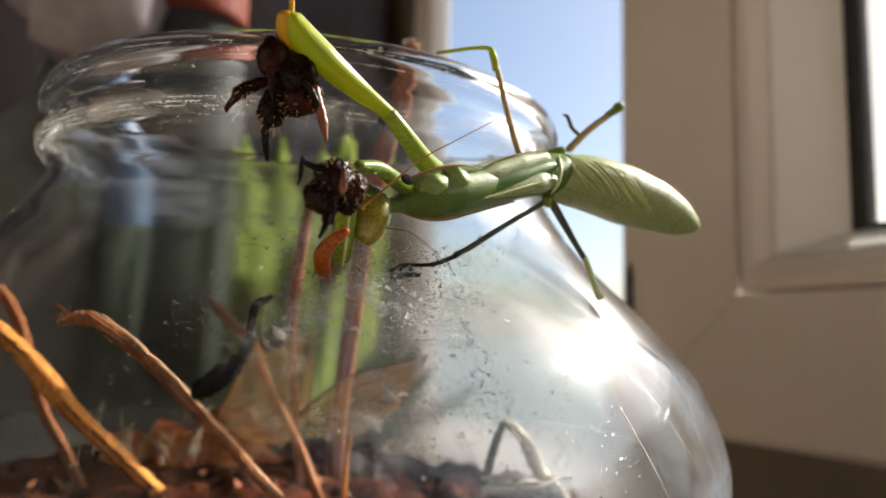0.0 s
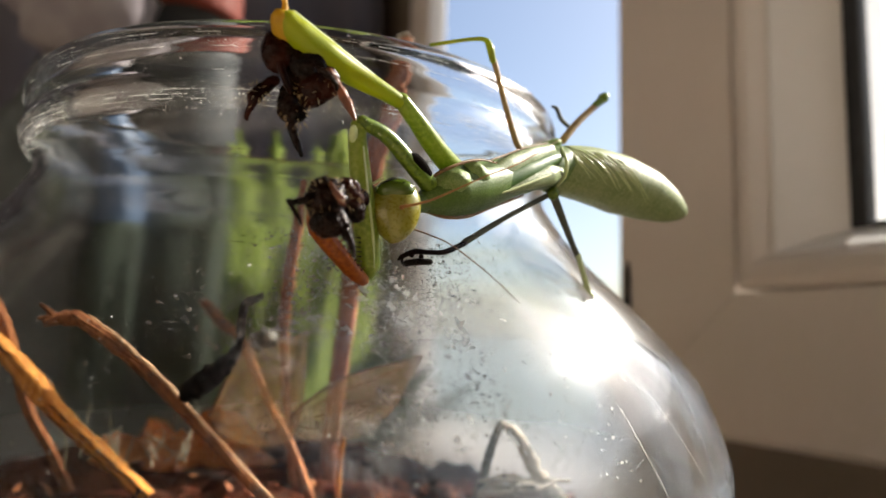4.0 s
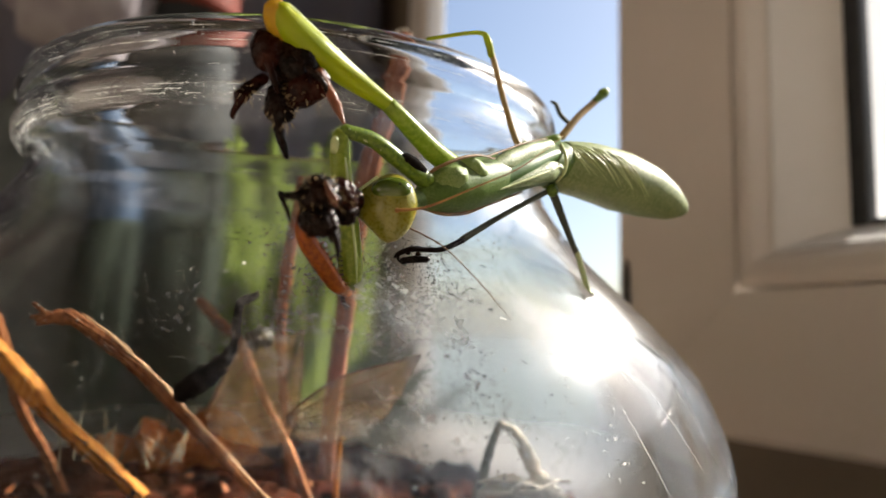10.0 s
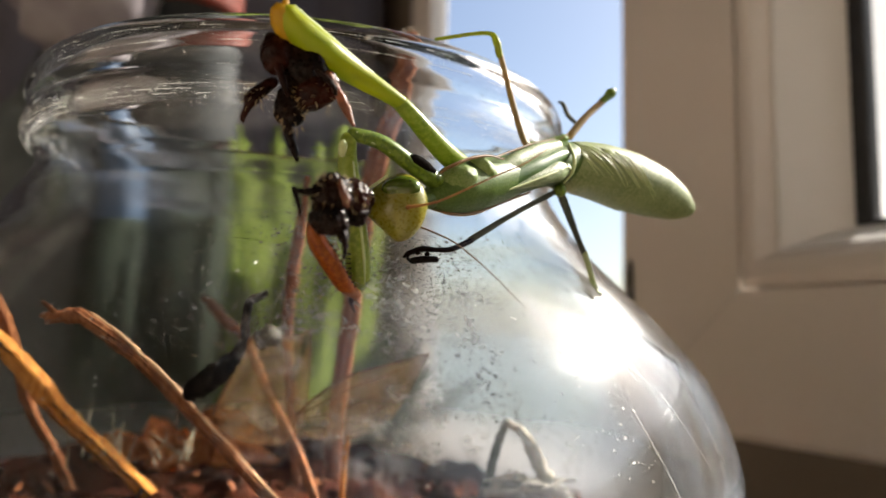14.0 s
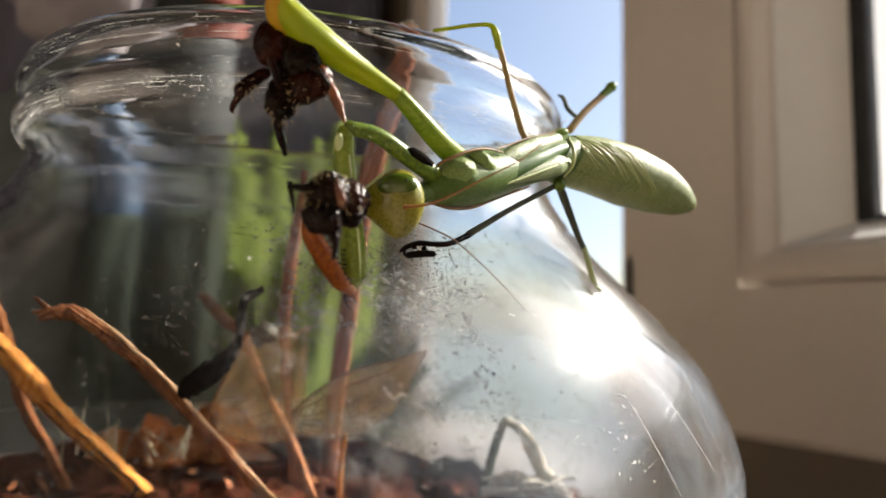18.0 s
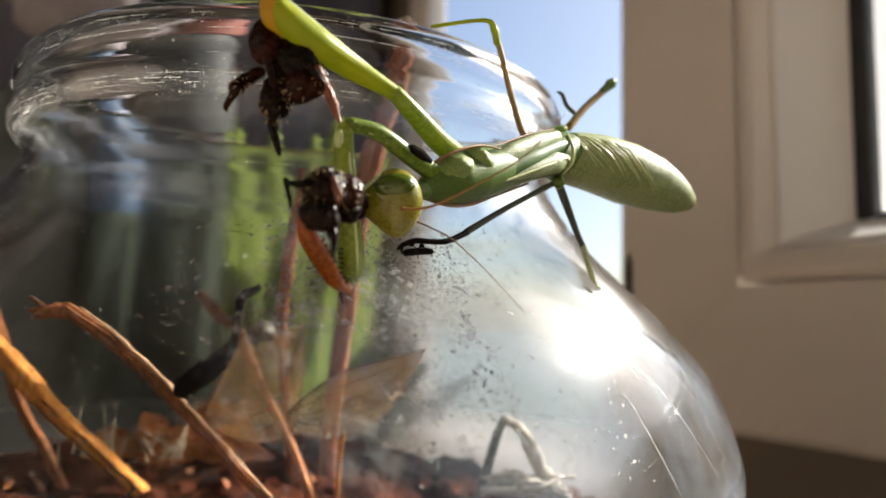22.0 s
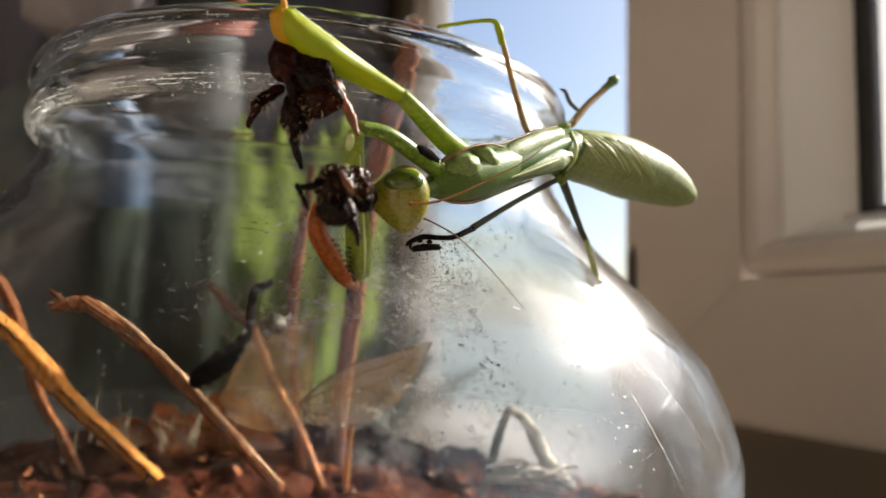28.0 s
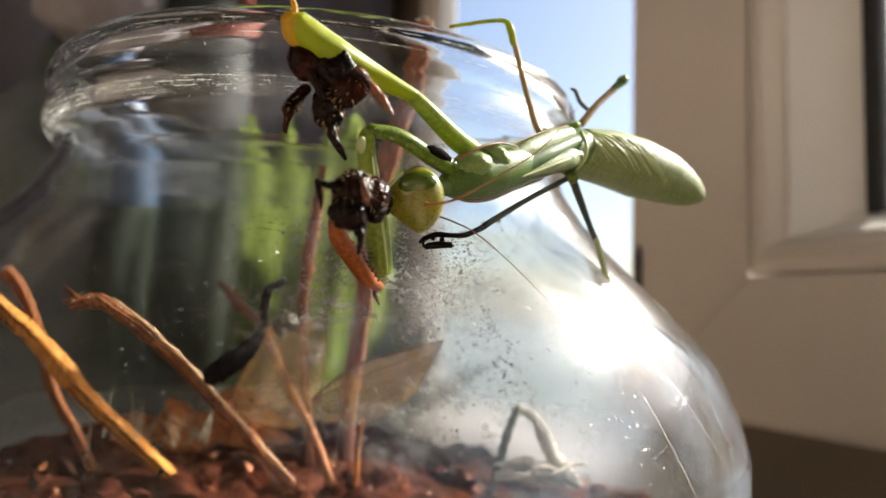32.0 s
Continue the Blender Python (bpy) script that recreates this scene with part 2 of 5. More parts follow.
RUBBER = surface("black_rubber", (0.012, 0.014, 0.018), (0.02, 0.022, 0.026), 0.01, 0.5, 0.1)
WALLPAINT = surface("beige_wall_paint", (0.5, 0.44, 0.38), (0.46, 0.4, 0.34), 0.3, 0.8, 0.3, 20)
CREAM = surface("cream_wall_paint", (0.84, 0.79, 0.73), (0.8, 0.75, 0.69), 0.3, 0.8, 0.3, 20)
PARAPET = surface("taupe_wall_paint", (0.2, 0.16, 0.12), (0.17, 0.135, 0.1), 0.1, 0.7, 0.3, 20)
TABLE = surface("mid_brown_laminate", (0.32, 0.25, 0.18), (0.27, 0.21, 0.15), 0.05, 0.4, 0.1, 8, stretch=(0.2, 2, 1))
FLOORING = surface("brown_floor_boards", (0.2, 0.16, 0.12), (0.17, 0.135, 0.1), 0.2, 0.5, 0.1, 8, stretch=(0.2, 2, 1))
CURTAIN = surface("dark_violet_cloth", (0.155, 0.145, 0.17), (0.19, 0.175, 0.2), 0.05, 0.9, 0.4, 40, spec=0.05)
CLOTH = surface("pale_grey_cloth", (0.36, 0.33, 0.34), (0.26, 0.23, 0.25), 0.02, 0.9, 0.4, 30, spec=0.05, thin=0.2)
DARKCLOTH = surface("grey_green_cloth", (0.09, 0.098, 0.095), (0.125, 0.135, 0.128), 0.03, 0.9, 0.4, 30, spec=0.05)
REDCLAY = surface("rust_red_plastic", (0.15, 0.03, 0.018), (0.11, 0.024, 0.015), 0.03, 0.65, 0.1, spec=0.1)
BLUEREFLECTION = surface("blue_grey_reflection", (0.05, 0.085, 0.15), (0.07, 0.11, 0.18), 0.03, 0.45, 0.1, spec=0.3)
TINPRINT = surface("green_grey_paper", (0.03, 0.036, 0.028), (0.045, 0.052, 0.042), 0.02, 0.8, 0.2, 10, c=(0.025, 0.034, 0.02), spec=0.1)
BOTTLE = surface("dark_grey_glaze", (0.032, 0.034, 0.035), (0.045, 0.047, 0.046), 0.04, 0.6, 0.1, spec=0.08)
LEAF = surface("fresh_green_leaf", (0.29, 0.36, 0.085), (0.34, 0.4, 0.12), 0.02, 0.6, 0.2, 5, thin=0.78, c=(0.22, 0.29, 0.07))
# leaf green with shade put into its colour, for the short leaves
SHADELEAF = surface("shaded_green_leaf", (0.11, 0.15, 0.07), (0.16, 0.2, 0.1), 0.02, 0.6, 0.2, 5, thin=0.4, c=(0.2, 0.24, 0.15))
CLAY = surface("terracotta", (0.36, 0.14, 0.07), (0.3, 0.11, 0.055), 0.02, 0.8, 0.3)
GREENS = surface("dusty_scrub", (0.11, 0.13, 0.13), (0.2, 0.22, 0.23), 4.0, 0.95, 0.3, 10, c=(0.08, 0.11, 0.09))
SOIL = surface("red_brown_soil", (0.028, 0.006, 0.003), (0.006, 0.002, 0.0015), 0.014, 0.95, 1.0, 7, c=(0.048, 0.015, 0.008), depth=0.001, spec=0.0)
STRAW = surface("golden_dry_stalk", (0.42, 0.15, 0.016), (0.24, 0.075, 0.008), 0.005, 0.6, 0.8, 7, stretch=(1, 1, 0.25), thin=0.15, c=(0.52, 0.23, 0.045), spec=0.1)
BARK = surface("red_brown_dry_stalk", (0.14, 0.045, 0.016), (0.07, 0.02, 0.008), 0.005, 0.7, 0.6, 7, stretch=(1, 1, 0.3), c=(0.24, 0.1, 0.04), spec=0.06)
LITEDGE = surface("lit_stalk_edge", (0.5, 0.3, 0.15), (0.38, 0.2, 0.09), 0.003, 0.7, 0.5)
STICK = surface("weathered_red_stick", (0.17, 0.06, 0.03), (0.1, 0.035, 0.018), 0.006, 0.8, 0.6, 7, stretch=(1, 1, 0.2), c=(0.25, 0.1, 0.05), spec=0.06)
CHAR = surface("blackened_curl", (0.004, 0.003, 0.003), (0.008, 0.006, 0.004), 0.003, 0.8, 0.5, spec=0.03)
WING = surface("amber_insect_wing", (0.14, 0.07, 0.024), (0.045, 0.02, 0.007), 0.004, 0.25, 0.9, 8, c=(0.25, 0.145, 0.055), thin=0.45, clear=0.5)
VEIN = surface("brown_wing_vein", (0.13, 0.06, 0.02), (0.09, 0.04, 0.015), 0.003, 0.5, 0.1)
GRASS = surface("pale_dry_grass", (0.42, 0.39, 0.29), (0.3, 0.28, 0.2), 0.004, 0.7, 0.2, thin=0.3, spec=0.1)
MOSS = surface("pale_dry_root", (0.4, 0.36, 0.29), (0.27, 0.235, 0.18), 0.003, 0.9, 0.8, 6)
DRYLEAF = surface("rusty_dry_leaf", (0.5, 0.17, 0.05), (0.34, 0.1, 0.03), 0.006, 0.7, 0.5, 6, c=(0.6, 0.3, 0.12), thin=0.45, spec=0.1)
HUSK = surface("olive_seed_husk", (0.07, 0.055, 0.015), (0.03, 0.022, 0.01), 0.003, 0.7, 0.5)

ABDO = surface("pale_green_abdomen", (0.19, 0.24, 0.085), (0.14, 0.19, 0.055), 0.004, 0.5, 0.12, 9, c=(0.25, 0.29, 0.125), sss=0.05, depth=0.00015)
PAD = surface("grey_green_wing_pad", (0.19, 0.25, 0.11), (0.13, 0.19, 0.06), 0.003, 0.42, 0.5, 9, c=(0.28, 0.33, 0.17), depth=0.0002, spec=0.35)
DEEP = surface("deep_green_furrow", (0.045, 0.11, 0.018), (0.07, 0.14, 0.03), 0.003, 0.4, 0.3, 9, depth=0.00014, spec=0.3)
PLATE = surface("pale_green_plate", (0.16, 0.23, 0.06), (0.11, 0.18, 0.03), 0.002, 0.45, 0.5, 9, c=(0.2, 0.26, 0.09), depth=0.0002, spec=0.3)
THOR = surface("green_thorax", (0.075, 0.13, 0.02), (0.105, 0.16, 0.035), 0.003, 0.46, 0.4, 9, c=(0.06, 0.11, 0.014), sss=0.03, depth=0.00016, spec=0.3)
LIME = surface("lime_green_limb", (0.4, 0.44, 0.008), (0.32, 0.4, 0.008), 0.005, 0.35, 0.15, 9, thin=0.38, depth=0.0001)
LIMB = surface("leaf_green_limb", (0.14, 0.22, 0.02), (0.2, 0.29, 0.03), 0.004, 0.3, 0.3, 7, thin=0.2, depth=0.00015, c=(0.08, 0.14, 0.012))
GRASP = surface("bright_green_femur", (0.24, 0.33, 0.025), (0.17, 0.26, 0.025), 0.004, 0.3, 0.15, 7, thin=0.35, depth=0.00012, c=(0.3, 0.38, 0.05))
YELLOW = surface("yellow_joint", (0.65, 0.4, 0.01), (0.55, 0.3, 0.01), 0.003, 0.4, 0.1, thin=0.35)
ORANGE = surface("orange_brown_shank", (0.36, 0.08, 0.004), (0.18, 0.032, 0.003), 0.003, 0.35, 0.1, 5, thin=0.42, c=(0.42, 0.12, 0.008), depth=0.0001)
OLIVE = surface("olive_head", (0.22, 0.18, 0.016), (0.14, 0.15, 0.014), 0.004, 0.28, 0.03, 9, c=(0.21, 0.2, 0.02), sss=0.05, coat=0.4, depth=0.0001)
EYE = surface("dark_green_eye", (0.045, 0.08, 0.006), (0.065, 0.1, 0.008), 0.003, 0.2, 0.02, coat=0.6)
BLACK = surface("black_chitin", (0.003, 0.002, 0.0015), (0.012, 0.004, 0.002), 0.002, 0.28, 0.5, 5, depth=0.0002, spec=0.12)
MAROON = surface("maroon_chitin", (0.034, 0.007, 0.0035), (0.007, 0.002, 0.0015), 0.003, 0.28, 0.35, 5, depth=0.0002, spec=0.12, thin=0.12)
AMBER = surface("amber_chitin", (0.2, 0.05, 0.008), (0.08, 0.02, 0.006), 0.002, 0.35, 0.4)
DARKLEG = surface("grey_olive_shank", (0.085, 0.09, 0.06), (0.055, 0.06, 0.042), 0.003, 0.6, 0.3, spec=0.2)
TANLEG = surface("tan_shank", (0.36, 0.24, 0.08), (0.28, 0.17, 0.06), 0.003, 0.45, 0.2)
PALE = surface("pale_green_edge", (0.5, 0.56, 0.28), (0.42, 0.5, 0.22), 0.002, 0.4, 0.1)
BROWNEDGE = surface("brown_toothed_edge", (0.24, 0.13, 0.05), (0.16, 0.09, 0.035), 0.002, 0.5, 0.3)
FEELER = surface("russet_feeler", (0.36, 0.17, 0.04), (0.25, 0.1, 0.03), 0.003, 0.5, 0.1)
HAIR = surface("pale_bristle", (0.55, 0.42, 0.22), (0.4, 0.28, 0.13), 0.002, 0.4, 0.0)


# ---- mesh helpers ----
def part(name, bm, material, parent=None, label="", scale=1.0, smooth=True):
    """Links a bmesh as one mesh object, under parent if there is one."""
    if scale != 1.0:
        bmesh.ops.scale(bm, vec=(scale,) * 3, verts=bm.verts)
    bmesh.ops.recalc_face_normals(bm, faces=bm.faces)
    me = bpy.data.meshes.new(name)
    bm.to_mesh(me)
    bm.free()
    for f in me.polygons:
        f.use_smooth = smooth
    me.materials.append(material)
    ob = new(name, me)
    if parent:
        ob.parent = parent
    return tagged(ob, label) if label else ob


def spline(pts, n):
    """n points along a smooth line through pts."""
    p = [Vector(q) for q in pts]
    p = [p[0] * 2 - p[1]] + p + [p[-1] * 2 - p[-2]]
    out = []
    for i in range(n):
        s = i / (n - 1) * (len(p) - 3)
        k = min(int(s), len(p) - 4)
        t = s - k
        a, b, c, d = p[k:k + 4]
        out.append(0.5 * ((2 * b) + (c - a) * t + (2 * a - 5 * b + 4 * c - d) * t * t + (3 * b - a - 3 * c + d) * t ** 3))
    return out


def tube(bm, pts, radii, seg=10, steps=0, flat=1.0, up=(0, 0, 1), rough=0.0, freq=1.0, ribs=0, deep=0.0):
    """A swept limb through pts with the radii at them; flat: its width across 'up' over its thickness along it; rounded ends."""
    n = steps or max(6, 5 * len(pts))
    c = spline(pts, n) if len(pts) > 2 else [Vector(pts[0]).lerp(Vector(pts[1]), i / (n - 1)) for i in range(n)]
    rr = [float(v) for v in np.interp(np.linspace(0, 1, n), np.linspace(0, 1, len(radii)), radii)]
    t0, t1 = (c[0] - c[1]).normalized(), (c[-1] - c[-2]).normalized()
    c = [c[0] + t0 * rr[0] * 0.6] + c + [c[-1] + t1 * rr[-1] * 0.6]
    rr = [rr[0] * 0.5] + rr + [rr[-1] * 0.5]
    upv = Vector(up).normalized()
    rings = []
    for i, q in enumerate(c):
        t = (c[min(i + 1, len(c) - 1)] - c[max(i - 1, 0)]).normalized()
        side = t.cross(upv)
        if side.length < 1e-4:
            side = t.orthogonal()
        side.normalize()
        nor = side.cross(t).normalized()
        ring = []
        for k in range(seg):
            a = 2 * math.pi * k / seg
            v = side * math.cos(a) * rr[i] * flat + nor * math.sin(a) * rr[i]
            if ribs:
                v *= 1 - deep * abs(math.cos(ribs * a * 0.5 + 0.25 * math.sin(i * 0.11))) ** 3
            if rough:
                v *= 1 + rough * noise.noise((q + v) * freq)
            ring.append(bm.verts.new(q + v))
        rings.append(ring)
    for a, b in zip(rings, rings[1:]):
        for k in range(seg):
            bm.faces.new((a[k], a[(k + 1) % seg], b[(k + 1) % seg], b[k]))
    for ring in (rings[0], rings[-1]):
        bm.faces.new(ring)
    return bm


def lump(bm, at, size, turn=(0, 0, 0), rough=0.0, freq=1.0, sub=3):
    """A rounded lump: an ellipsoid of the half sizes given, with an uneven skin."""
    m = Matrix.Translation(at) @ Euler([radians(a) for a in turn]).to_matrix().to_4x4() @ Matrix.Diagonal((*size, 1))
    made = bmesh.ops.create_icosphere(bm, subdivisions=sub, radius=1.0, matrix=m)["verts"]
    if rough:
        c = Vector(at)
        for v in made:
            d = v.co - c
            v.co = c + d * (1 + rough * noise.fractal(v.co * freq, 1.0, 2.0, 3))
    return made


ICO = bmesh.new()
bmesh.ops.create_icosphere(ICO, subdivisions=1, radius=1.0)
ICO_V, ICO_F = [v.co.copy() for v in ICO.verts], [[v.index for v in f.verts] for f in ICO.faces]
ICO.free()


def bead(bm, at, size, turn=(0, 0, 0)):
    """A tiny rounded bead."""
    q = Euler([radians(a) for a in turn]).to_matrix()
    made = [bm.verts.new(Vector(at) + q @ Vector((v.x * size[0], v.y * size[1], v.z * size[2]))) for v in ICO_V]
    for f in ICO_F:
        bm.faces.new([made[i] for i in f])


def spike(bm, a, b, r, seg=5):
    a, b = Vector(a), Vector(b)
    t = (b - a).normalized()
    s = t.orthogonal().normalized()
    n = t.cross(s)
    ring = [bm.verts.new(a + (s * math.cos(k * 2 * math.pi / seg) + n * math.sin(k * 2 * math.pi / seg)) * r) for k in range(seg)]
    tip = bm.verts.new(b)
    for k in range(seg):
        bm.faces.new((ring[k], ring[(k + 1) % seg], tip))
    bm.faces.new(ring)


def lathe(bm, prof, seg=96):
    """A surface of revolution from (radius, height) pairs, closed on itself."""
    rings = [[bm.verts.new((r * math.cos(2 * math.pi * k / seg), r * math.sin(2 * math.pi * k / seg), z)) for k in range(seg)] if r > 1e-6
             else [bm.verts.new((0, 0, z))] for r, z in prof]
    for a, b in zip(rings, rings[1:]):
        for k in range(seg):
            j = (k + 1) % seg
            if len(a) == 1 and len(b) == 1:
                continue
            if len(a) == 1:
                bm.faces.new((a[0], b[j], b[k]))
            elif len(b) == 1:
                bm.faces.new((a[k], a[j], b[0]))
            else:
                bm.faces.new((a[k], a[j], b[j], b[k]))
    return bm


def box(bm, lo, hi, bevel=0.0):
    made = bmesh.ops.create_cube(bm, size=1.0)["verts"]
    for v in made:
        v.co = Vector([lo[i] + (v.co[i] + 0.5) * (hi[i] - lo[i]) for i in range(3)])
    if bevel:
        edges = {e for v in made for e in v.link_edges}
        bmesh.ops.bevel(bm, geom=list(edges), offset=bevel, segments=2, affect="EDGES", profile=0.5)
    return bm


# ---- the window wall: x runs along it, y outwards, z up ----
WALL = pose(0.1453, 0.3394, 0, 0, 0, -62)
ZC = 0.1404          # inner lower corner of the fixed frame
FB = ZC - 0.0725     # its lower edge


def at_wall(ob):
    ob.matrix_world = WALL
    return ob


def bare(name, label, kind="structure", category=""):
    return at_wall(tagged(new(name), label, category, kind=kind))


def build_room():
    # unseen room shell, its colours picked to steer bounce light and jar reflections
    b = bmesh.new()
    box(b, (-0.6, -1.4, -0.8), (2.2, 0.25, -0.75))
    at_wall(tagged(part("floor", b, FLOORING, smooth=False), "mid-brown boarded room floor", "floor", kind="structure"))
    b = bmesh.new()
    box(b, (-0.6, -1.4, 1.9), (2.2, 0.25, 1.95))
    at_wall(tagged(part("ceiling", b, PARAPET, smooth=False), "unseen taupe ceiling, kept dark for the jar's reflections", "ceiling", kind="structure"))
    b = bmesh.new()
    box(b, (-0.6, -1.45, -0.75), (2.2, -1.4, 1.9))
    at_wall(tagged(part("wall_south", b, WALLPAINT, smooth=False), "unseen beige room wall, toned for bounce light", "wall", kind="structure"))
    b = bmesh.new()
    box(b, (2.2, -1.4, -0.75), (2.25, 0.25, 1.9))
    at_wall(tagged(part("wall_east", b, CREAM, smooth=False), "unseen cream room wall that bounces light to the window", "wall", kind="structure"))
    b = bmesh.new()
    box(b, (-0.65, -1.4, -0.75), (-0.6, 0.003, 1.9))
    at_wall(tagged(part("wall_west", b, PARAPET, smooth=False), "unseen taupe room wall, kept dark for the jar's reflections", "wall", kind="structure"))
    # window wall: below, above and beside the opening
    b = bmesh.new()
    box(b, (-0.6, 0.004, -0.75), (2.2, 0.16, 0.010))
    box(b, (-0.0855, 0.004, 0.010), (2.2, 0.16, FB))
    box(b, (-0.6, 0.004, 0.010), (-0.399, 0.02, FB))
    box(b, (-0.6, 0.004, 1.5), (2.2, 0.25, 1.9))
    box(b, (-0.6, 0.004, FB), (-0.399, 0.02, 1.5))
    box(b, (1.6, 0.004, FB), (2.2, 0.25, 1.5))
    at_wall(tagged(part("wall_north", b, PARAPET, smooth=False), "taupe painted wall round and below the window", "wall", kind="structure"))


def build_window():
    w = bare("window_1", "white plastic window with one open bay and a glazed sash")
    # fixed frame: its outlines are (outward, across)
    def member(name, x0, x1, z0, z1, mat=PVC):
        b = bmesh.new()
        box(b, (x0, 0.0, z0), (x1, 0.06, z1), 0.0025)
        return part(name, b, mat, w)
    # near stile and rail meet in a mitre
    prof = [(0.0, 0.0), (0.06, 0.0), (0.06, -0.0725), (0.003, -0.0725), (0.0, -0.0695)]
    b = bmesh.new()
    ring = []
    for d, h in prof:
        ring.append([b.verts.new((h * 85 / 72.5, d, ZC + h + 0.0)), b.verts.new((1.6, d, ZC + h))])
    for i in range(len(ring)):
        j = (i + 1) % len(ring)
        b.faces.new((ring[i][0], ring[j][0], ring[j][1], ring[i][1]))
    b.faces.new([r[0] for r in ring])
    b.faces.new([r[1] for r in ring])
    part("bottom_rail", b, PVC, w, smooth=False)
    b = bmesh.new()
    ring = []
    for d, h in prof:
        x = h * 85 / 72.5 - 0.0014
        ring.append([b.verts.new((x, d + 0.0005, ZC + h)), b.verts.new((x, d + 0.0005, 1.45))])
    for i in range(len(ring)):
        j = (i + 1) % len(ring)
        b.faces.new((ring[i][0], ring[j][0], ring[j][1], ring[i][1]))
    b.faces.new([r[0] for r in ring])
    b.faces.new([r[1] for r in ring])
    part("frame_stile", b, PVC, w, smooth=False)
    b = bmesh.new()
    box(b, (-0.398, 0.0, 0.0105), (-0.3622, 0.021, 1.45), 0.002)
    part("far_jamb", b, PVC, w)
    b = bmesh.new()
    box(b, (-0.3615, 0.002, 0.023), (-0.358, 0.022, 1.45), 0.001)
    part("jamb_bead", b, PVC, w)
    member("head_rail", -0.398, 1.6, 1.45, 1.5)
    member("low_rail", -0.362, -0.0857, 0.0105, 0.022)
    # narrow dark upright strip on the stile
    b = bmesh.new()
    tube(b, [(-0.076, -0.001, 0.085), (-0.076, -0.001, 0.142)], [0.0022, 0.0022], 10)
    lump(b, (-0.076, -0.001, 0.15), (0.002, 0.002, 0.012))
    part("dark_strip", b, RUBBER, w, "narrow dark upright strip on the window stile")
    # glazed sash: face, slanting glazing bead, seal, pane; (depth, across the stile, up the rail)
    face = [(0.0, 0.0, 0.0), (-0.003, 0.003, 0.003), (-0.004, 0.006, 0.006), (-0.003, 0.010, 0.012), (0.004, 0.016, 0.0165), (0.055, 0.016, 0.0165), (0.055, 0.0, 0.0)]
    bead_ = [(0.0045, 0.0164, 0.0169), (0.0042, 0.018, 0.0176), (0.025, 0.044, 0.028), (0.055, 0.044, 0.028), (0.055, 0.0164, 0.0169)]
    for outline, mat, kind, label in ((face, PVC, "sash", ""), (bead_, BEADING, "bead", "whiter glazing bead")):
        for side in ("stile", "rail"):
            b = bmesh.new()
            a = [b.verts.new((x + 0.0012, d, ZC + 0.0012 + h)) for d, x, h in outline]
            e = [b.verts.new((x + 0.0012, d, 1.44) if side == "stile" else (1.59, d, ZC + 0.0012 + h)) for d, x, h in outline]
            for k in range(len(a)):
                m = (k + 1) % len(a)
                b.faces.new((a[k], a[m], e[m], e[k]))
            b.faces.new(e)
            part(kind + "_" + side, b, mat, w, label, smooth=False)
    b = bmesh.new()
    box(b, (0.0445, 0.022, ZC + 0.0285), (0.0525, 0.03, 1.44), 0.001)
    part("seal", b, RUBBER, w, "black rubber glazing seal")
    b = bmesh.new()
    box(b, (0.053, 0.022, ZC + 0.0285), (1.59, 0.03, ZC + 0.031), 0.0008)
    part("seal", b, RUBBER, w, "black rubber glazing seal")
    b = bmesh.new()
    box(b, (0.045, 0.031, ZC + 0.029), (1.59, 0.035, 1.44))
    pane = part("pane", b, PANE, w, smooth=False)
    pane.visible_shadow = False


def build_table():
    t = at_wall(tagged(new("table"), "mid-brown wood laminate table pushed against the window wall", "table"))
    b = bmesh.new()
    box(b, (-0.55, -0.85, -0.03), (1.5, -0.002, 0.0), 0.003)
    part("tabletop", b, TABLE, t)
    for x in (-0.5, 1.44):
        for y in (-0.8, -0.06):
            b = bmesh.new()
            box(b, (x, y, -0.749), (x + 0.05, y + 0.05, -0.03), 0.003)
            part("leg", b, TABLE, t)


# ---- the jar and what it holds: millimetres from its axis on the table ----
JAR = pose(-0.0323, 0.1567, 0)
JAR_OUT = [(0, 0), (52, 0), (58, 2), (63, 8), (68, 22), (78, 45), (87, 66), (90.6, 80), (91.1, 87), (90.6, 94.6), (85.6, 107.4), (76.8, 118), (65.9, 128.8), (61, 134.5), (57.8, 139),
           (55.4, 143.2), (54.9, 146), (55.9, 148.2), (57.4, 149.8), (57.9, 152), (57.3, 154.2), (56.6, 155.6), (56.7, 157), (57.5, 158.4), (57.6, 160), (56.9, 162), (55.6, 163.4), (54.2, 163.9)]
JAR_IN = [(53.2, 163.5), (53.3, 162.4), (54.9, 160.4), (54.9, 158.8), (54.2, 157.2), (54.1, 155.6), (54.8, 154.0), (55.3, 152), (54.9, 150.2), (53.4, 148.4), (52.4, 146), (52.9, 142.9), (55.2, 138.5), (58.3, 133.6), (63.5, 127.6), (73.6, 117.2), (82.4, 106.6), (87.4, 94), (88.2, 87), (87.7, 80), (84, 66.5), (75, 46), (65, 23), (59, 10), (50, 5.5), (0, 5)]


def thing(ob, label, category, group=""):
    ob.matrix_world = JAR
    return tagged(ob, label, category, group)


def soil_dip(x):
    """How far the soil lies lower towards the window."""
    u = min(max((x + 8) / 45, 0.0), 1.0)
    return -8.5 * u * u * (3 - 2 * u)


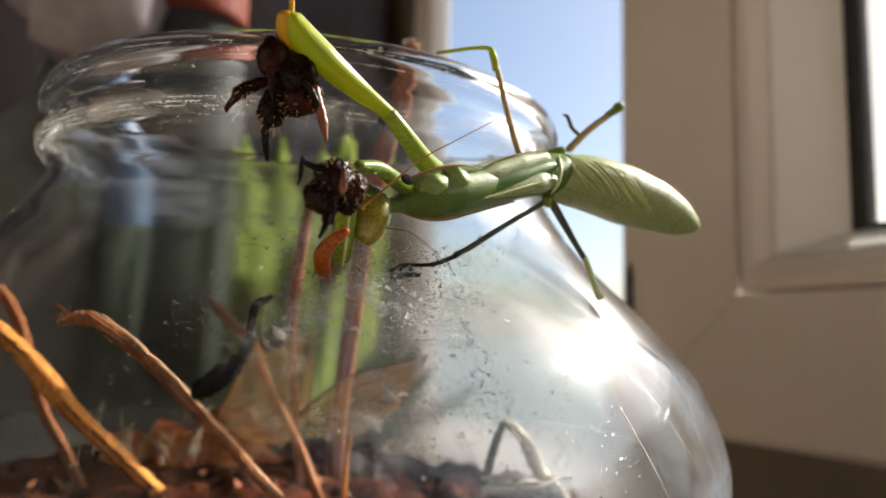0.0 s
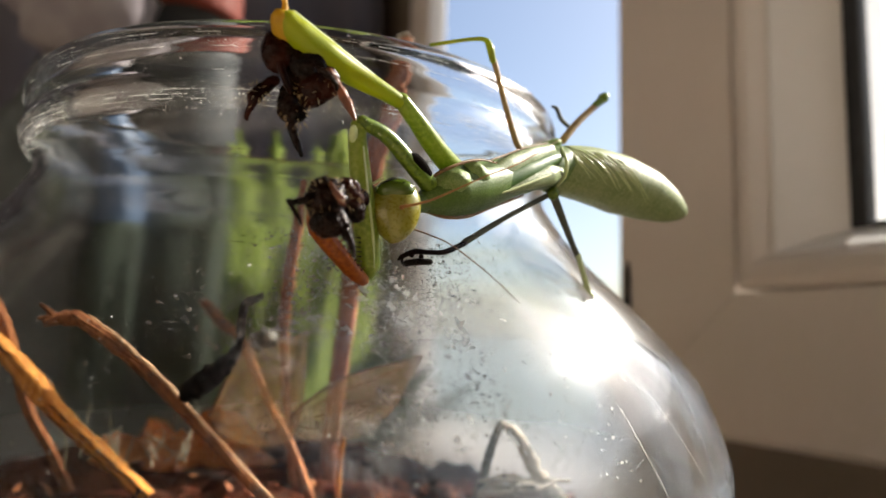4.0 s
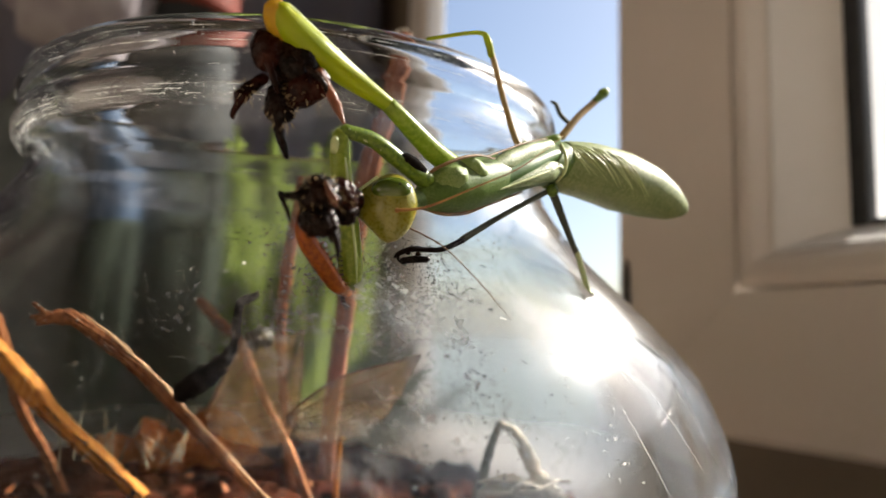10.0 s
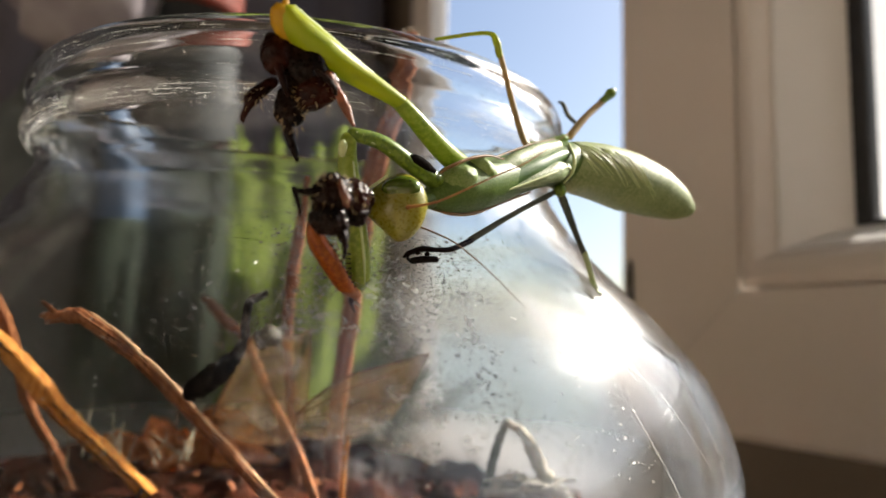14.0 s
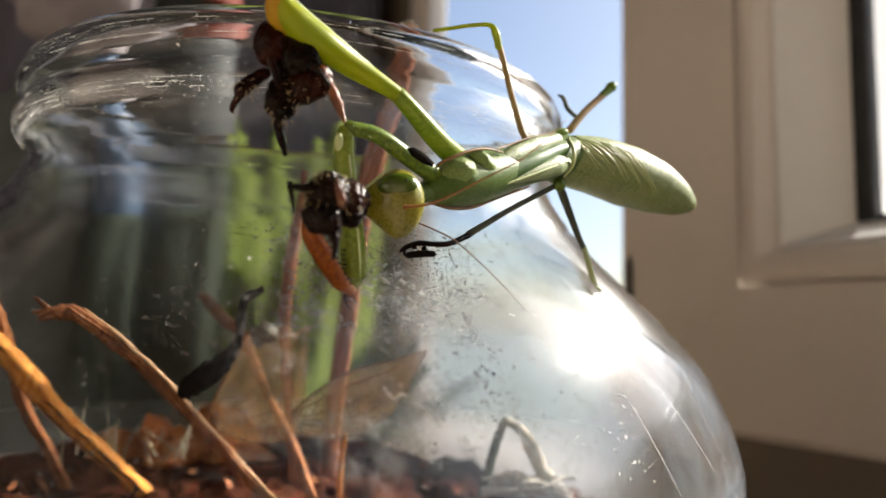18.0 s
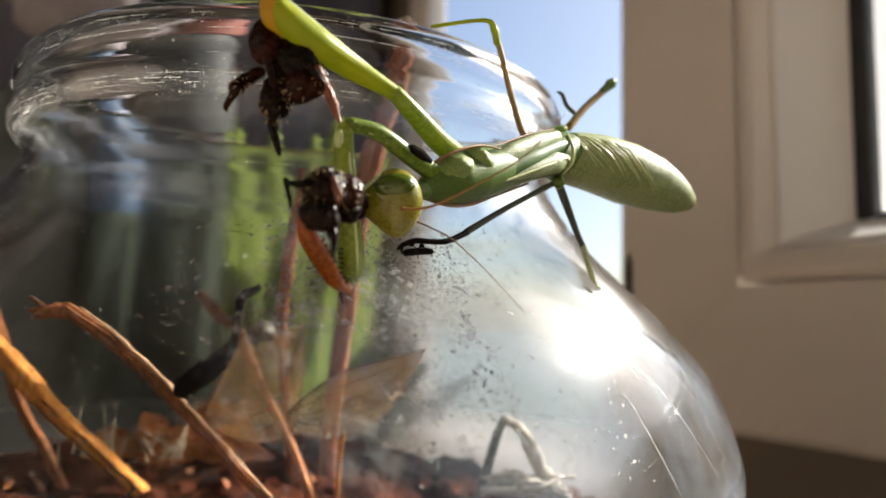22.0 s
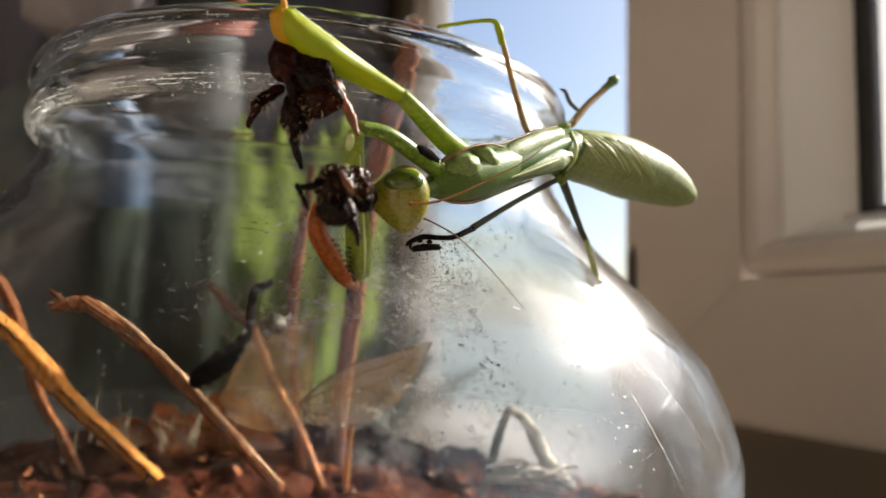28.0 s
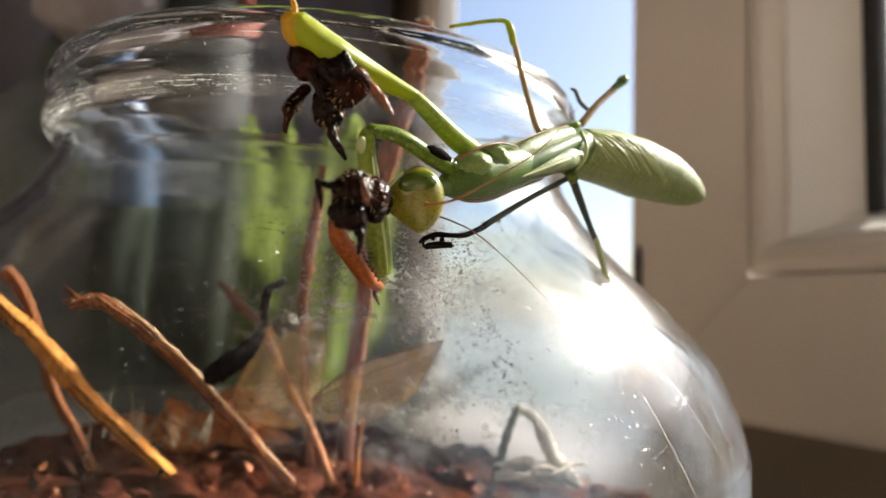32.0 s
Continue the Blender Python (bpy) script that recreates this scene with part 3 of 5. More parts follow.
def build_jar():
    b = bmesh.new()
    prof = [(v.x, v.y) for v in spline([(r, z, 0) for r, z in JAR_OUT], 110)] + [(v.x, v.y) for v in spline([(r, z, 0) for r, z in JAR_IN], 70)]
    prof = [(max(r, 0) + (0.045 * math.sin(z * 2.4) * math.sin((z - 126) / 22 * math.pi) if 126 < z < 148 and r > 0 else 0), z) for r, z in prof]
    lathe(b, prof, 128)
    jar = thing(new("glass_jar"), "large round clear glass jar with a ringed neck, dusty", "jar")
    part("body", b, GLASS, jar, "", MM).visible_shadow = False
    # dew, dust and painted ring highlights on the outside
    zs, rs = [z for _, z in JAR_OUT[1:]], [r for r, _ in JAR_OUT[1:]]

    def skin(ang, z):
        r = float(np.interp(z, zs, rs))
        return Vector((r * math.cos(radians(ang)), r * math.sin(radians(ang)), z))
    rnd = random.Random(21)
    b = bmesh.new()
    left = 4600
    while left:
        if left % 6:
            ang, z = rnd.gauss(-71, 9), rnd.gauss(119, 6.5)
        else:
            ang, z = rnd.uniform(-150, -10), rnd.uniform(95, 162)
        if not 90 < z < 163 or noise.noise(skin(ang, z) * 0.12) < rnd.uniform(-0.4, 0.5):
            continue
        d = rnd.uniform(0.06, 0.17) * (1.7 if rnd.random() < 0.1 else 1)
        bead(b, skin(ang, z), (d * rnd.uniform(0.9, 1.3), d * 0.7, d * rnd.uniform(0.8, 1.0)), (0, 0, ang + 90))
        left -= 1
    dew = part("dew", b, DEW, jar, "tiny clear droplets", MM)
    dew.visible_shadow = False
    tagged(dew, kind="stuff")
    b = bmesh.new()
    for k in range(9000):
        z = rnd.choice((rnd.gauss(150.6, 0.8), rnd.gauss(150.0, 1.2), rnd.gauss(159.6, 0.5), rnd.gauss(149.8, 1.0), rnd.uniform(100, 163)))
        d = rnd.uniform(0.014, 0.042) * (2.2 if rnd.random() < 0.07 else 1)
        ang = rnd.uniform(-165, -20)
        if k % 4 == 0:
            ang, z, d = rnd.gauss(-70, 8), rnd.gauss(119, 6), d * 0.8
        bead(b, skin(ang, min(max(z, 95), 163.3)), (d * rnd.uniform(1, 2.6), d, d * rnd.uniform(0.6, 1)), (0, rnd.uniform(-25, 25), ang + 90))
    # thin white lines drawn as sky highlights on the ring crests
    for z, thick, gap in ((149.2, 0.03, 0.1), (149.9, 0.035, 0.0), (150.6, 0.04, -0.1), (151.3, 0.03, 0.05), (154.6, 0.025, 0.12), (158.3, 0.035, -0.1), (160.6, 0.03, 0.1), (161.9, 0.025, 0.1)):
        a = -172.0
        while a < -12:
            n = rnd.randint(3, 9)
            if noise.noise((a * 0.21, z, 0)) > gap:
                tube(b, [skin(a + 0.5 * i, z + 0.12 * noise.noise((a + i, z * 3, 5))) for i in range(n)], [thick * rnd.uniform(0.45, 1.6) for i in range(n)], 5)
            a += 0.5 * n
    tagged(part("dust", b, DUST_GLINT, jar, "white dust specks and painted ring highlights", MM), kind="stuff")
    for k in range(16):
        b = bmesh.new()
        a0, z0 = -36 + rnd.uniform(-14, 16), 118 + rnd.uniform(-12, 8)
        a1, z1 = a0 + rnd.uniform(2, 9), z0 - rnd.uniform(9, 22)
        tube(b, [skin(a0 + (a1 - a0) * u, z0 + (z1 - z0) * u) for u in (0, 0.2, 0.4, 0.6, 0.8, 1)], [0.02, 0.05, 0.06, 0.05, 0.04, 0.02], 5, 40, 1, (0, 0, 1), 0.6, 3.0)
        part("scratch", b, SMUDGE, jar, "", MM)
    # short dark damp dashes wiped across the front
    b = bmesh.new()
    for k in range(46):
        a, z = rnd.gauss(-87, 5), 125.5 + rnd.gauss(0, 1.3)
        if k % 3 == 0:
            a, z = rnd.gauss(-58, 3), 122 + rnd.gauss(0, 1.2)
        w = rnd.uniform(0.3, 0.9)
        tube(b, [skin(a, z), skin(a + w * 0.5, z + 0.02), skin(a + w, z - 0.05)], [0.02, 0.06, 0.02], 5, 8)
    tagged(part("damp_dashes", b, CHAR, jar, "thin dark damp dashes", MM), kind="stuff")
    # soil
    b = bmesh.new()
    prof = [(0, 6.2), (49, 6.7), (57, 11), (63.5, 23), (73.5, 46), (82, 66.5), (86, 79)]
    inner = [(86 * (1 - i / 40), 80 + 1.2 * math.sin(i)) for i in range(1, 41)]
    lathe(b, prof + inner, 110)
    for v in b.verts:
        if v.co.z > 77:
            v.co.z += soil_dip(v.co.x) - 3.0 + 0.035 * v.co.y + 5.0 * noise.fractal(v.co * 0.09, 1.0, 2.0, 4)
    thing(part("soil", b, SOIL, scale=MM), "loose red-brown soil filling the jar's lower half", "soil")
    tagged(bpy.data.objects["soil"], kind="stuff")
    rnd = random.Random(4)
    b = bmesh.new()
    for i in range(380):
        a, r = rnd.uniform(0, 6.283), 81 * math.sqrt(rnd.random())
        s = rnd.uniform(0.4, 1.0) ** 2 * 3.2
        lump(b, (r * math.cos(a), r * math.sin(a), 77 + soil_dip(r * math.cos(a)) + 0.035 * r * math.sin(a) + s * 0.3), (s, s * rnd.uniform(0.5, 0.9), s * 0.6), (rnd.uniform(-30, 30), 0, rnd.uniform(0, 180)), 0.35, 0.6, 2)
    thing(part("soil_crumbs", b, SOIL, scale=MM), "scattered crumbs of red-brown soil", "soil")
    tagged(bpy.data.objects["soil_crumbs"], kind="stuff")


def build_contents():
    # folded golden stem by the glass
    b = bmesh.new()
    pts = [(-65.1, -26.1, 121.1), (-60.1, -24.2, 116.1), (-56.0, -22.2, 111.5), (-53.4, -20.6, 108.9), (-49.1, -17.2, 102.9), (-43.9, -13.6, 96.0), (-37.9, -8.7, 88.5), (-29.4, -2.0, 77.8), (-19.4, 6.2, 64.7)]
    tube(b, pts, [1.6, 1.73, 1.8, 1.93, 2.26, 1.93, 1.86, 1.8, 1.73], 45, 110, 1.0, (0.3, -1, 0.2), 0.08, 0.35, 5, 0.16)
    s = part("dry_stalk", b, STRAW, scale=MM)
    thing(s, "thick golden dry plant stalk with dark grooves", "stalk", "dry stalks in the jar")
    b = bmesh.new()
    for off in (-0.65, 0.75):
        tube(b, [Vector(p) + Vector((off * 0.75, -1.72, off * 0.75)) for p in pts], [0.14, 0.18, 0.2, 0.22, 0.26, 0.24, 0.22, 0.2, 0.14], 6, 80, 1, (0, 0, 1), 0.5, 0.8)
    part("groove", b, CHAR, s, "dark brown groove", MM)
    b = bmesh.new()
    tube(b, [(-60.9, -18.8, 121.1), (-59.3, -17.8, 119.4), (-57.3, -16.8, 115.8), (-56.3, -15.6, 111.9), (-56.0, -12.3, 106.6), (-56.1, -5.6, 96.4), (-52.3, 2.8, 82.5), (-48.7, 11.7, 64.2)], [1.45, 1.2, 1.15, 1.2, 1.25, 1.2, 1.2, 1.2], 24, 60, 1.1, (0.3, -1, 0.2), 0.2, 0.5, 5, 0.25)
    thing(part("dry_stalk", b, BARK, scale=MM), "thin brown dry stalk with a pale edge", "stalk", "dry stalks in the jar")
    # long red-brown stalk with a frayed end
    b = bmesh.new()
    tube(b, [(-37.5, -25.9, 116.1), (-32.9, -24.5, 112.8), (-26, -22.8, 107.7), (-17.3, -18.7, 98.6), (-9.3, -15.6, 89.7), (-1.4, -11.4, 80)], [1.5, 1.4, 1.4, 1.3, 1.25, 1.2], 45, 70, 1.0, (0.3, -1, 0.2), 0.14, 0.7, 9, 0.25)
    s = part("dry_stalk", b, BARK, scale=MM)
    thing(s, "long red-brown dry stalk with a frayed end", "stalk", "dry stalks in the jar")
    rnd = random.Random(8)
    b = bmesh.new()
    for i in range(7):
        e = Vector((-41.9, -27.8, 115.6)) + Vector((rnd.uniform(-1, 2.5), rnd.uniform(-1, 1), rnd.uniform(-2, 2.5)))
        tube(b, [(-36.2, -25.8, 115.4), Vector((-38.8, -26.8, 115.5)) + Vector((0, 0, rnd.uniform(-0.8, 0.8))), e], [1.1, 0.8, 0.35], 8, 14, 1, (0, 0, 1), 0.5, 0.8)
    part("frayed_end", b, BARK, s, "", MM)
    # pale strip that paints the highlight along the stalk's upper right
    b = bmesh.new()
    tube(b, [Vector(p) + Vector((0.8, -0.7, 1.0)) for p in ((-35.1, -25.8, 115.4), (-26, -22.8, 107.7), (-17.3, -18.7, 98.6), (-1.4, -11.4, 80))], [0.2, 0.35, 0.35, 0.3], 6, 60, 1, (0, 0, 1), 0.5, 1.0)
    part("lit_edge", b, LITEDGE, s, "pale line for the lit upper right edge", MM)
    b = bmesh.new()
    tube(b, [(-19.1, -19.7, 98.4), (-19.5, -19.3, 95.9), (-19.7, -19, 92.8)], [0.12, 0.1, 0.06], 6)
    part("side_root", b, BARK, s, "", MM)
    # stalk that ends in a cut tip
    b = bmesh.new()
    tube(b, [(-37.1, 43.9, 121.9), (-27.8, 33.7, 115.8), (-18.8, 22.9, 110.8), (-10.0, 13.9, 99.5), (-0.6, 3.9, 88.5), (5.6, -1.0, 77.6)], [1.28, 1.65, 1.4, 1.15, 1.1, 1.1], 24, 60, 1.0, (0.3, -1, 0.2), 0.22, 0.5, 5, 0.25)
    thing(part("dry_stalk", b, BARK, scale=MM), "slender brown dry stalk with a cut tip", "stalk", "dry stalks in the jar")
    # thick stick up to the rim
    b = bmesh.new()
    tube(b, [(22, 1, 184.9), (21.4, 2.7, 178.6), (16.1, 9, 160.8), (11.7, 15.1, 143.5), (7.4, 23, 112.4), (4.2, 29.9, 88.8), (3.4, 36.4, 68.7)], [2.5, 2.8, 2.7, 2.6, 2.4, 2.3, 2.2], 28, 80, 1.0, (0.3, -1, 0.2), 0.2, 0.4, 7, 0.15)
    s = part("stick", b, STICK, scale=MM)
    thing(s, "thick weathered red-brown stick leaning to the rim", "stick")
    b = bmesh.new()
    rnd = random.Random(2)
    for i in range(9):
        lump(b, Vector((22, 0.8, 186.5)) + Vector((rnd.uniform(-1.8, 1.8), rnd.uniform(-1.8, 1.8), rnd.uniform(-0.6, 1.0))), (0.5, 0.5, 0.5), (0, 0, 0), 0.3, 1, 2)
    part("broken_tip", b, MOSS, s, "pale broken wood tip", MM)
    b = bmesh.new()
    tube(b, [(-0, -1.4, 146.9), (-1.8, 1.8, 136.9), (-3.3, 3.2, 125.2), (-4.8, 7.5, 114.9), (-5.2, 16.6, 98.5), (-4.1, 27.9, 71.9)], [0.7, 1.4, 1.5, 1.2, 1.1, 1.1], 10, 50, 1, (0.3, -1, 0.2), 0.3, 0.6)
    thing(part("stick", b, STICK, scale=MM), "thin red-brown stick with a rough skin", "stick")
    b = bmesh.new()
    tube(b, [(11.9, -2.8, 92.3), (10.9, 0.2, 84.6), (10.2, 4.2, 76.3)], [0.5, 0.6, 0.6], 8)
    thing(part("dry_stalk", b, STRAW, scale=MM), "thin straw-coloured dry stalk", "stalk", "dry stalks in the jar")
    # blackened curl
    b = bmesh.new()
    tube(b, [(-10.9, -37.4, 103.5), (-7.7, -37.7, 105.7), (-4.2, -38, 108.5), (-1.9, -38.5, 112), (-1.7, -38.9, 115.7), (-0.8, -39.8, 118.6), (1.9, -39.9, 120.1)], [1.5, 1.9, 1.5, 0.7, 0.8, 0.8, 0.5], 12, 60, 1, (0, -1, 0), 0.45, 0.8)
    c = part("shrivelled_leaf", b, CHAR, scale=MM)
    thing(c, "small black shrivelled curl of a leaf on the stalks", "leaf")
    b = bmesh.new()
    for e in ((2.3, -40, 120.9), (1.6, -39.8, 118.9), (0.3, -39.7, 118.1)):
        spike(b, (0.2, -39.9, 119.4), e, 0.5)
    part("tip", b, CHAR, c, "", MM)
    # amber wings: upper edge, lower edge
    for k, (top, low, lab) in enumerate((
            ([(5.5, -28.7, 99.5), (8.7, -28.7, 102.4), (15.3, -29.7, 106.5), (23.3, -29.7, 109.1), (29.3, -30.7, 110.7)],
             [(5.5, -28.7, 99), (8.7, -26.7, 95.1), (16.4, -26.7, 95.6), (23.5, -27.7, 100.2), (29.3, -30.7, 110.4)], "amber see-through insect wing with dark veins"),
            ([(-14, -14.7, 97.7), (-10.4, -16.7, 104), (-5.4, -18.7, 112.5), (1.5, -19.7, 112.6), (6.1, -20.7, 114.4)],
             [(-13.3, -14.7, 96.1), (-7.5, -14.7, 92.4), (0.6, -15.7, 92.4), (5, -16.7, 97.9), (6.4, -20.7, 114.1)], "crumpled tan insect wing, half see-through"))):
        n, m = 24, 10
        up, dn = spline(top, n + 1), spline(low, n + 1)
        b = bmesh.new()
        rows_ = []
        for i in range(n + 1):
            rows_.append([b.verts.new(up[i].lerp(dn[i], j / m) + Vector((0, 1, 0)) * (0.9 * math.sin(j * 1.1 + i * 0.35 + k) + 0.35 * math.sin(i * 1.2 + j * 0.9)) * math.sin(math.pi * j / m) + Vector((0, 0, 0.3)) * noise.noise((i * 0.5, j * 0.5, k)))
                          for j in range(m + 1)])
        for i in range(n):
            for j in range(m):
                b.faces.new((rows_[i][j], rows_[i + 1][j], rows_[i + 1][j + 1], rows_[i][j + 1]))
        bmesh.ops.solidify(b, geom=b.faces, thickness=0.06)
        wv = part("insect_wing", b, WING, scale=MM)
        thing(wv, lab, "wing", "torn wings in the jar")
        for f, r0 in ((0.0, 0.24), (0.2, 0.14), (0.45, 0.1), (0.7, 0.1), (1.0, 0.1)):
            b = bmesh.new()
            tube(b, [up[i].lerp(dn[i], f) + Vector((0, -0.25, 0)) for i in range(0, n + 1, 4)], [r0, r0, r0 * 0.9, r0 * 0.8, r0 * 0.7, r0 * 0.5, r0 * 0.4], 6, 36, 1, (0, 0, 1), 0.3, 0.8)
            part("vein", b, VEIN, wv, "", MM)
    # husk
    b = bmesh.new()
    lump(b, (-0.1, -27.5, 112.9), (2.2, 1.8, 1.7), (0, 20, 0), 0.45, 0.7)
    lump(b, (-1.9, -27.4, 112), (1.2, 1, 1.8), (0, -20, 0), 0.3, 0.7)
    thing(part("seed_husk", b, HUSK, scale=MM), "olive-brown dry seed husk caught on a stalk", "husk")
    # pale dead roots
    b = bmesh.new()
    tube(b, [(46.3, -3.3, 96.6), (44.1, -4.7, 91.1), (42.5, -4.9, 85.3), (40.5, -5.1, 78.4)], [0.7, 1.0, 1.0, 0.9], 10, 40, 1, (0, -1, 0), 0.35, 0.8)
    thing(part("root", b, DARKLEG, scale=MM), "dark bent dry root", "root", "dry roots in the jar")
    b = bmesh.new()
    tube(b, [(46.3, -3.3, 96.6), (50, -3, 94), (53.2, -2.3, 88.6), (55.8, -1.7, 83.8), (60.5, -1.2, 79.7)], [0.7, 1.2, 1.6, 1.7, 1.3], 10, 44, 1, (0, -1, 0), 0.45, 0.8)
    thing(part("root", b, MOSS, scale=MM), "pale grey dry root bent over the soil", "root", "dry roots in the jar")
    rnd = random.Random(11)
    for i in range(9):
        b = bmesh.new()
        p0, p3 = Vector((41.5, -5.8, 84.3)), Vector((58.5, -3.7, 83.1))
        mid = [p0.lerp(p3, f) + Vector((rnd.uniform(-2, 2), rnd.uniform(-3, 3), rnd.uniform(-2.5, 2.0))) for f in (0.33, 0.66)]
        tube(b, [p0 + Vector((0, 0, rnd.uniform(-3, 2))), *mid, p3 + Vector((rnd.uniform(-1, 3), 0, rnd.uniform(-4, 2)))], [0.4, 0.75, 0.7, 0.35], 9, 40, 1, (0, -1, 0), 0.5, 1.1)
        thing(part("root", b, MOSS, scale=MM), "thin pale grey tangled dry root", "root", "dry roots in the jar")


def build_litter():
    """Dry scraps and thin blades strewn on the soil."""
    rnd = random.Random(31)
    for mat, count, lab in ((BARK, 50, "brown crumbled scraps of dry leaf on the soil"), (STICK, 30, "dull red-brown scraps on the soil"), (CHAR, 60, "blackened scraps of dry leaf on the soil")):
        vs, fs = [], []
        for _ in range(count):
            a, r = rnd.uniform(0, 6.283), 78 * math.sqrt(rnd.random())
            at = Vector((r * math.cos(a), r * math.sin(a), 79.5 + soil_dip(r * math.cos(a)) + 0.035 * r * math.sin(a) + rnd.uniform(-0.5, 2.5)))
            turn = Euler((rnd.uniform(-0.9, 0.9), rnd.uniform(-0.9, 0.9), rnd.uniform(0, 6.28))).to_matrix()
            ln, wd, bend = rnd.uniform(1.5, 4.5), rnd.uniform(0.3, 1.1), rnd.uniform(-0.9, 0.9)
            k0 = len(vs)
            for i in range(6):
                u = i / 5
                w = wd * math.sin(math.pi * (0.12 + 0.8 * u)) * rnd.uniform(0.7, 1.1)
                for side, dz in ((-1, 0), (1, 0), (1, -0.25), (-1, -0.25)):
                    vs.append(at + turn @ Vector(((u - 0.5) * ln, side * w, bend * 2.5 * (u - 0.5) ** 2 * ln / 3 + dz)))
            for i in range(5):
                for j in range(4):
                    p, q = k0 + 4 * i + j, k0 + 4 * i + (j + 1) % 4
                    fs.append((p, q, q + 4, p + 4))
            fs += [(k0, k0 + 3, k0 + 2, k0 + 1), (k0 + 20, k0 + 21, k0 + 22, k0 + 23)]
        me = bpy.data.meshes.new("leaf_litter")
        me.from_pydata([v * MM for v in vs], [], fs)
        me.materials.append(mat)
        tagged(thing(new("leaf_litter", me), lab, "leaf litter"), kind="stuff")
    for x, y, z, w, h, turn in ((-50, 26, 82, 8, 9, 10), (-42, 30, 83, 10, 11, -20), (-32, 22, 82, 9, 10, 25), (-21, 26, 82, 11, 9, -8), (-28, 40, 84, 12, 12, 5)):
        b = bmesh.new()
        grid = []
        for i in range(11):
            u = i / 5 - 1
            grid.append([b.verts.new((w * u * (1 - 0.25 * v * v) + 1.2 * noise.noise((u * 2 + x, v * 2, 1)), 3.2 * u * u + 1.6 * math.sin(3 * v + u) + 1.5 * noise.noise((u * 3, v * 3, y)),
                                      h * v * math.sqrt(max(0.04, 1 - 0.8 * u * u)) + 1.5 * noise.noise((u * 3 + y, v, 7)))) for v in (0, 0.17, 0.34, 0.5, 0.67, 0.84, 1)])
        for i in range(10):
            for j in range(6):
                b.faces.new((grid[i][j], grid[i + 1][j], grid[i + 1][j + 1], grid[i][j + 1]))
        bmesh.ops.solidify(b, geom=b.faces, thickness=0.2)
        bmesh.ops.rotate(b, verts=b.verts, matrix=Euler((0.2, 0, radians(turn))).to_matrix())
        bmesh.ops.translate(b, verts=b.verts, vec=(x, y, z - 2))
        thing(part("dry_leaf", b, DRYLEAF, scale=MM), "curled rusty-brown dry leaf standing in the soil", "leaf", "dry leaves in the jar")
    b = bmesh.new()
    for _ in range(18):
        p = Vector((-46.2, -2.1, 87)).lerp(Vector((-20, -2.2, 87.7)), rnd.random()) + Vector((0, rnd.uniform(-8, 10), rnd.uniform(-3, 1)))
        e = p + Vector((rnd.gauss(1, 3.5), rnd.uniform(-3, 3), rnd.uniform(3, 12)))
        tube(b, [p, p.lerp(e, 0.5) + Vector((rnd.uniform(-0.8, 0.8), 0, 0)), e], [0.22, 0.18, 0.06], 5, 8)
    tagged(thing(part("dry_grass", b, GRASS, scale=MM), "pale grey-green thin dry grass blades in the soil", "grass"), kind="stuff")


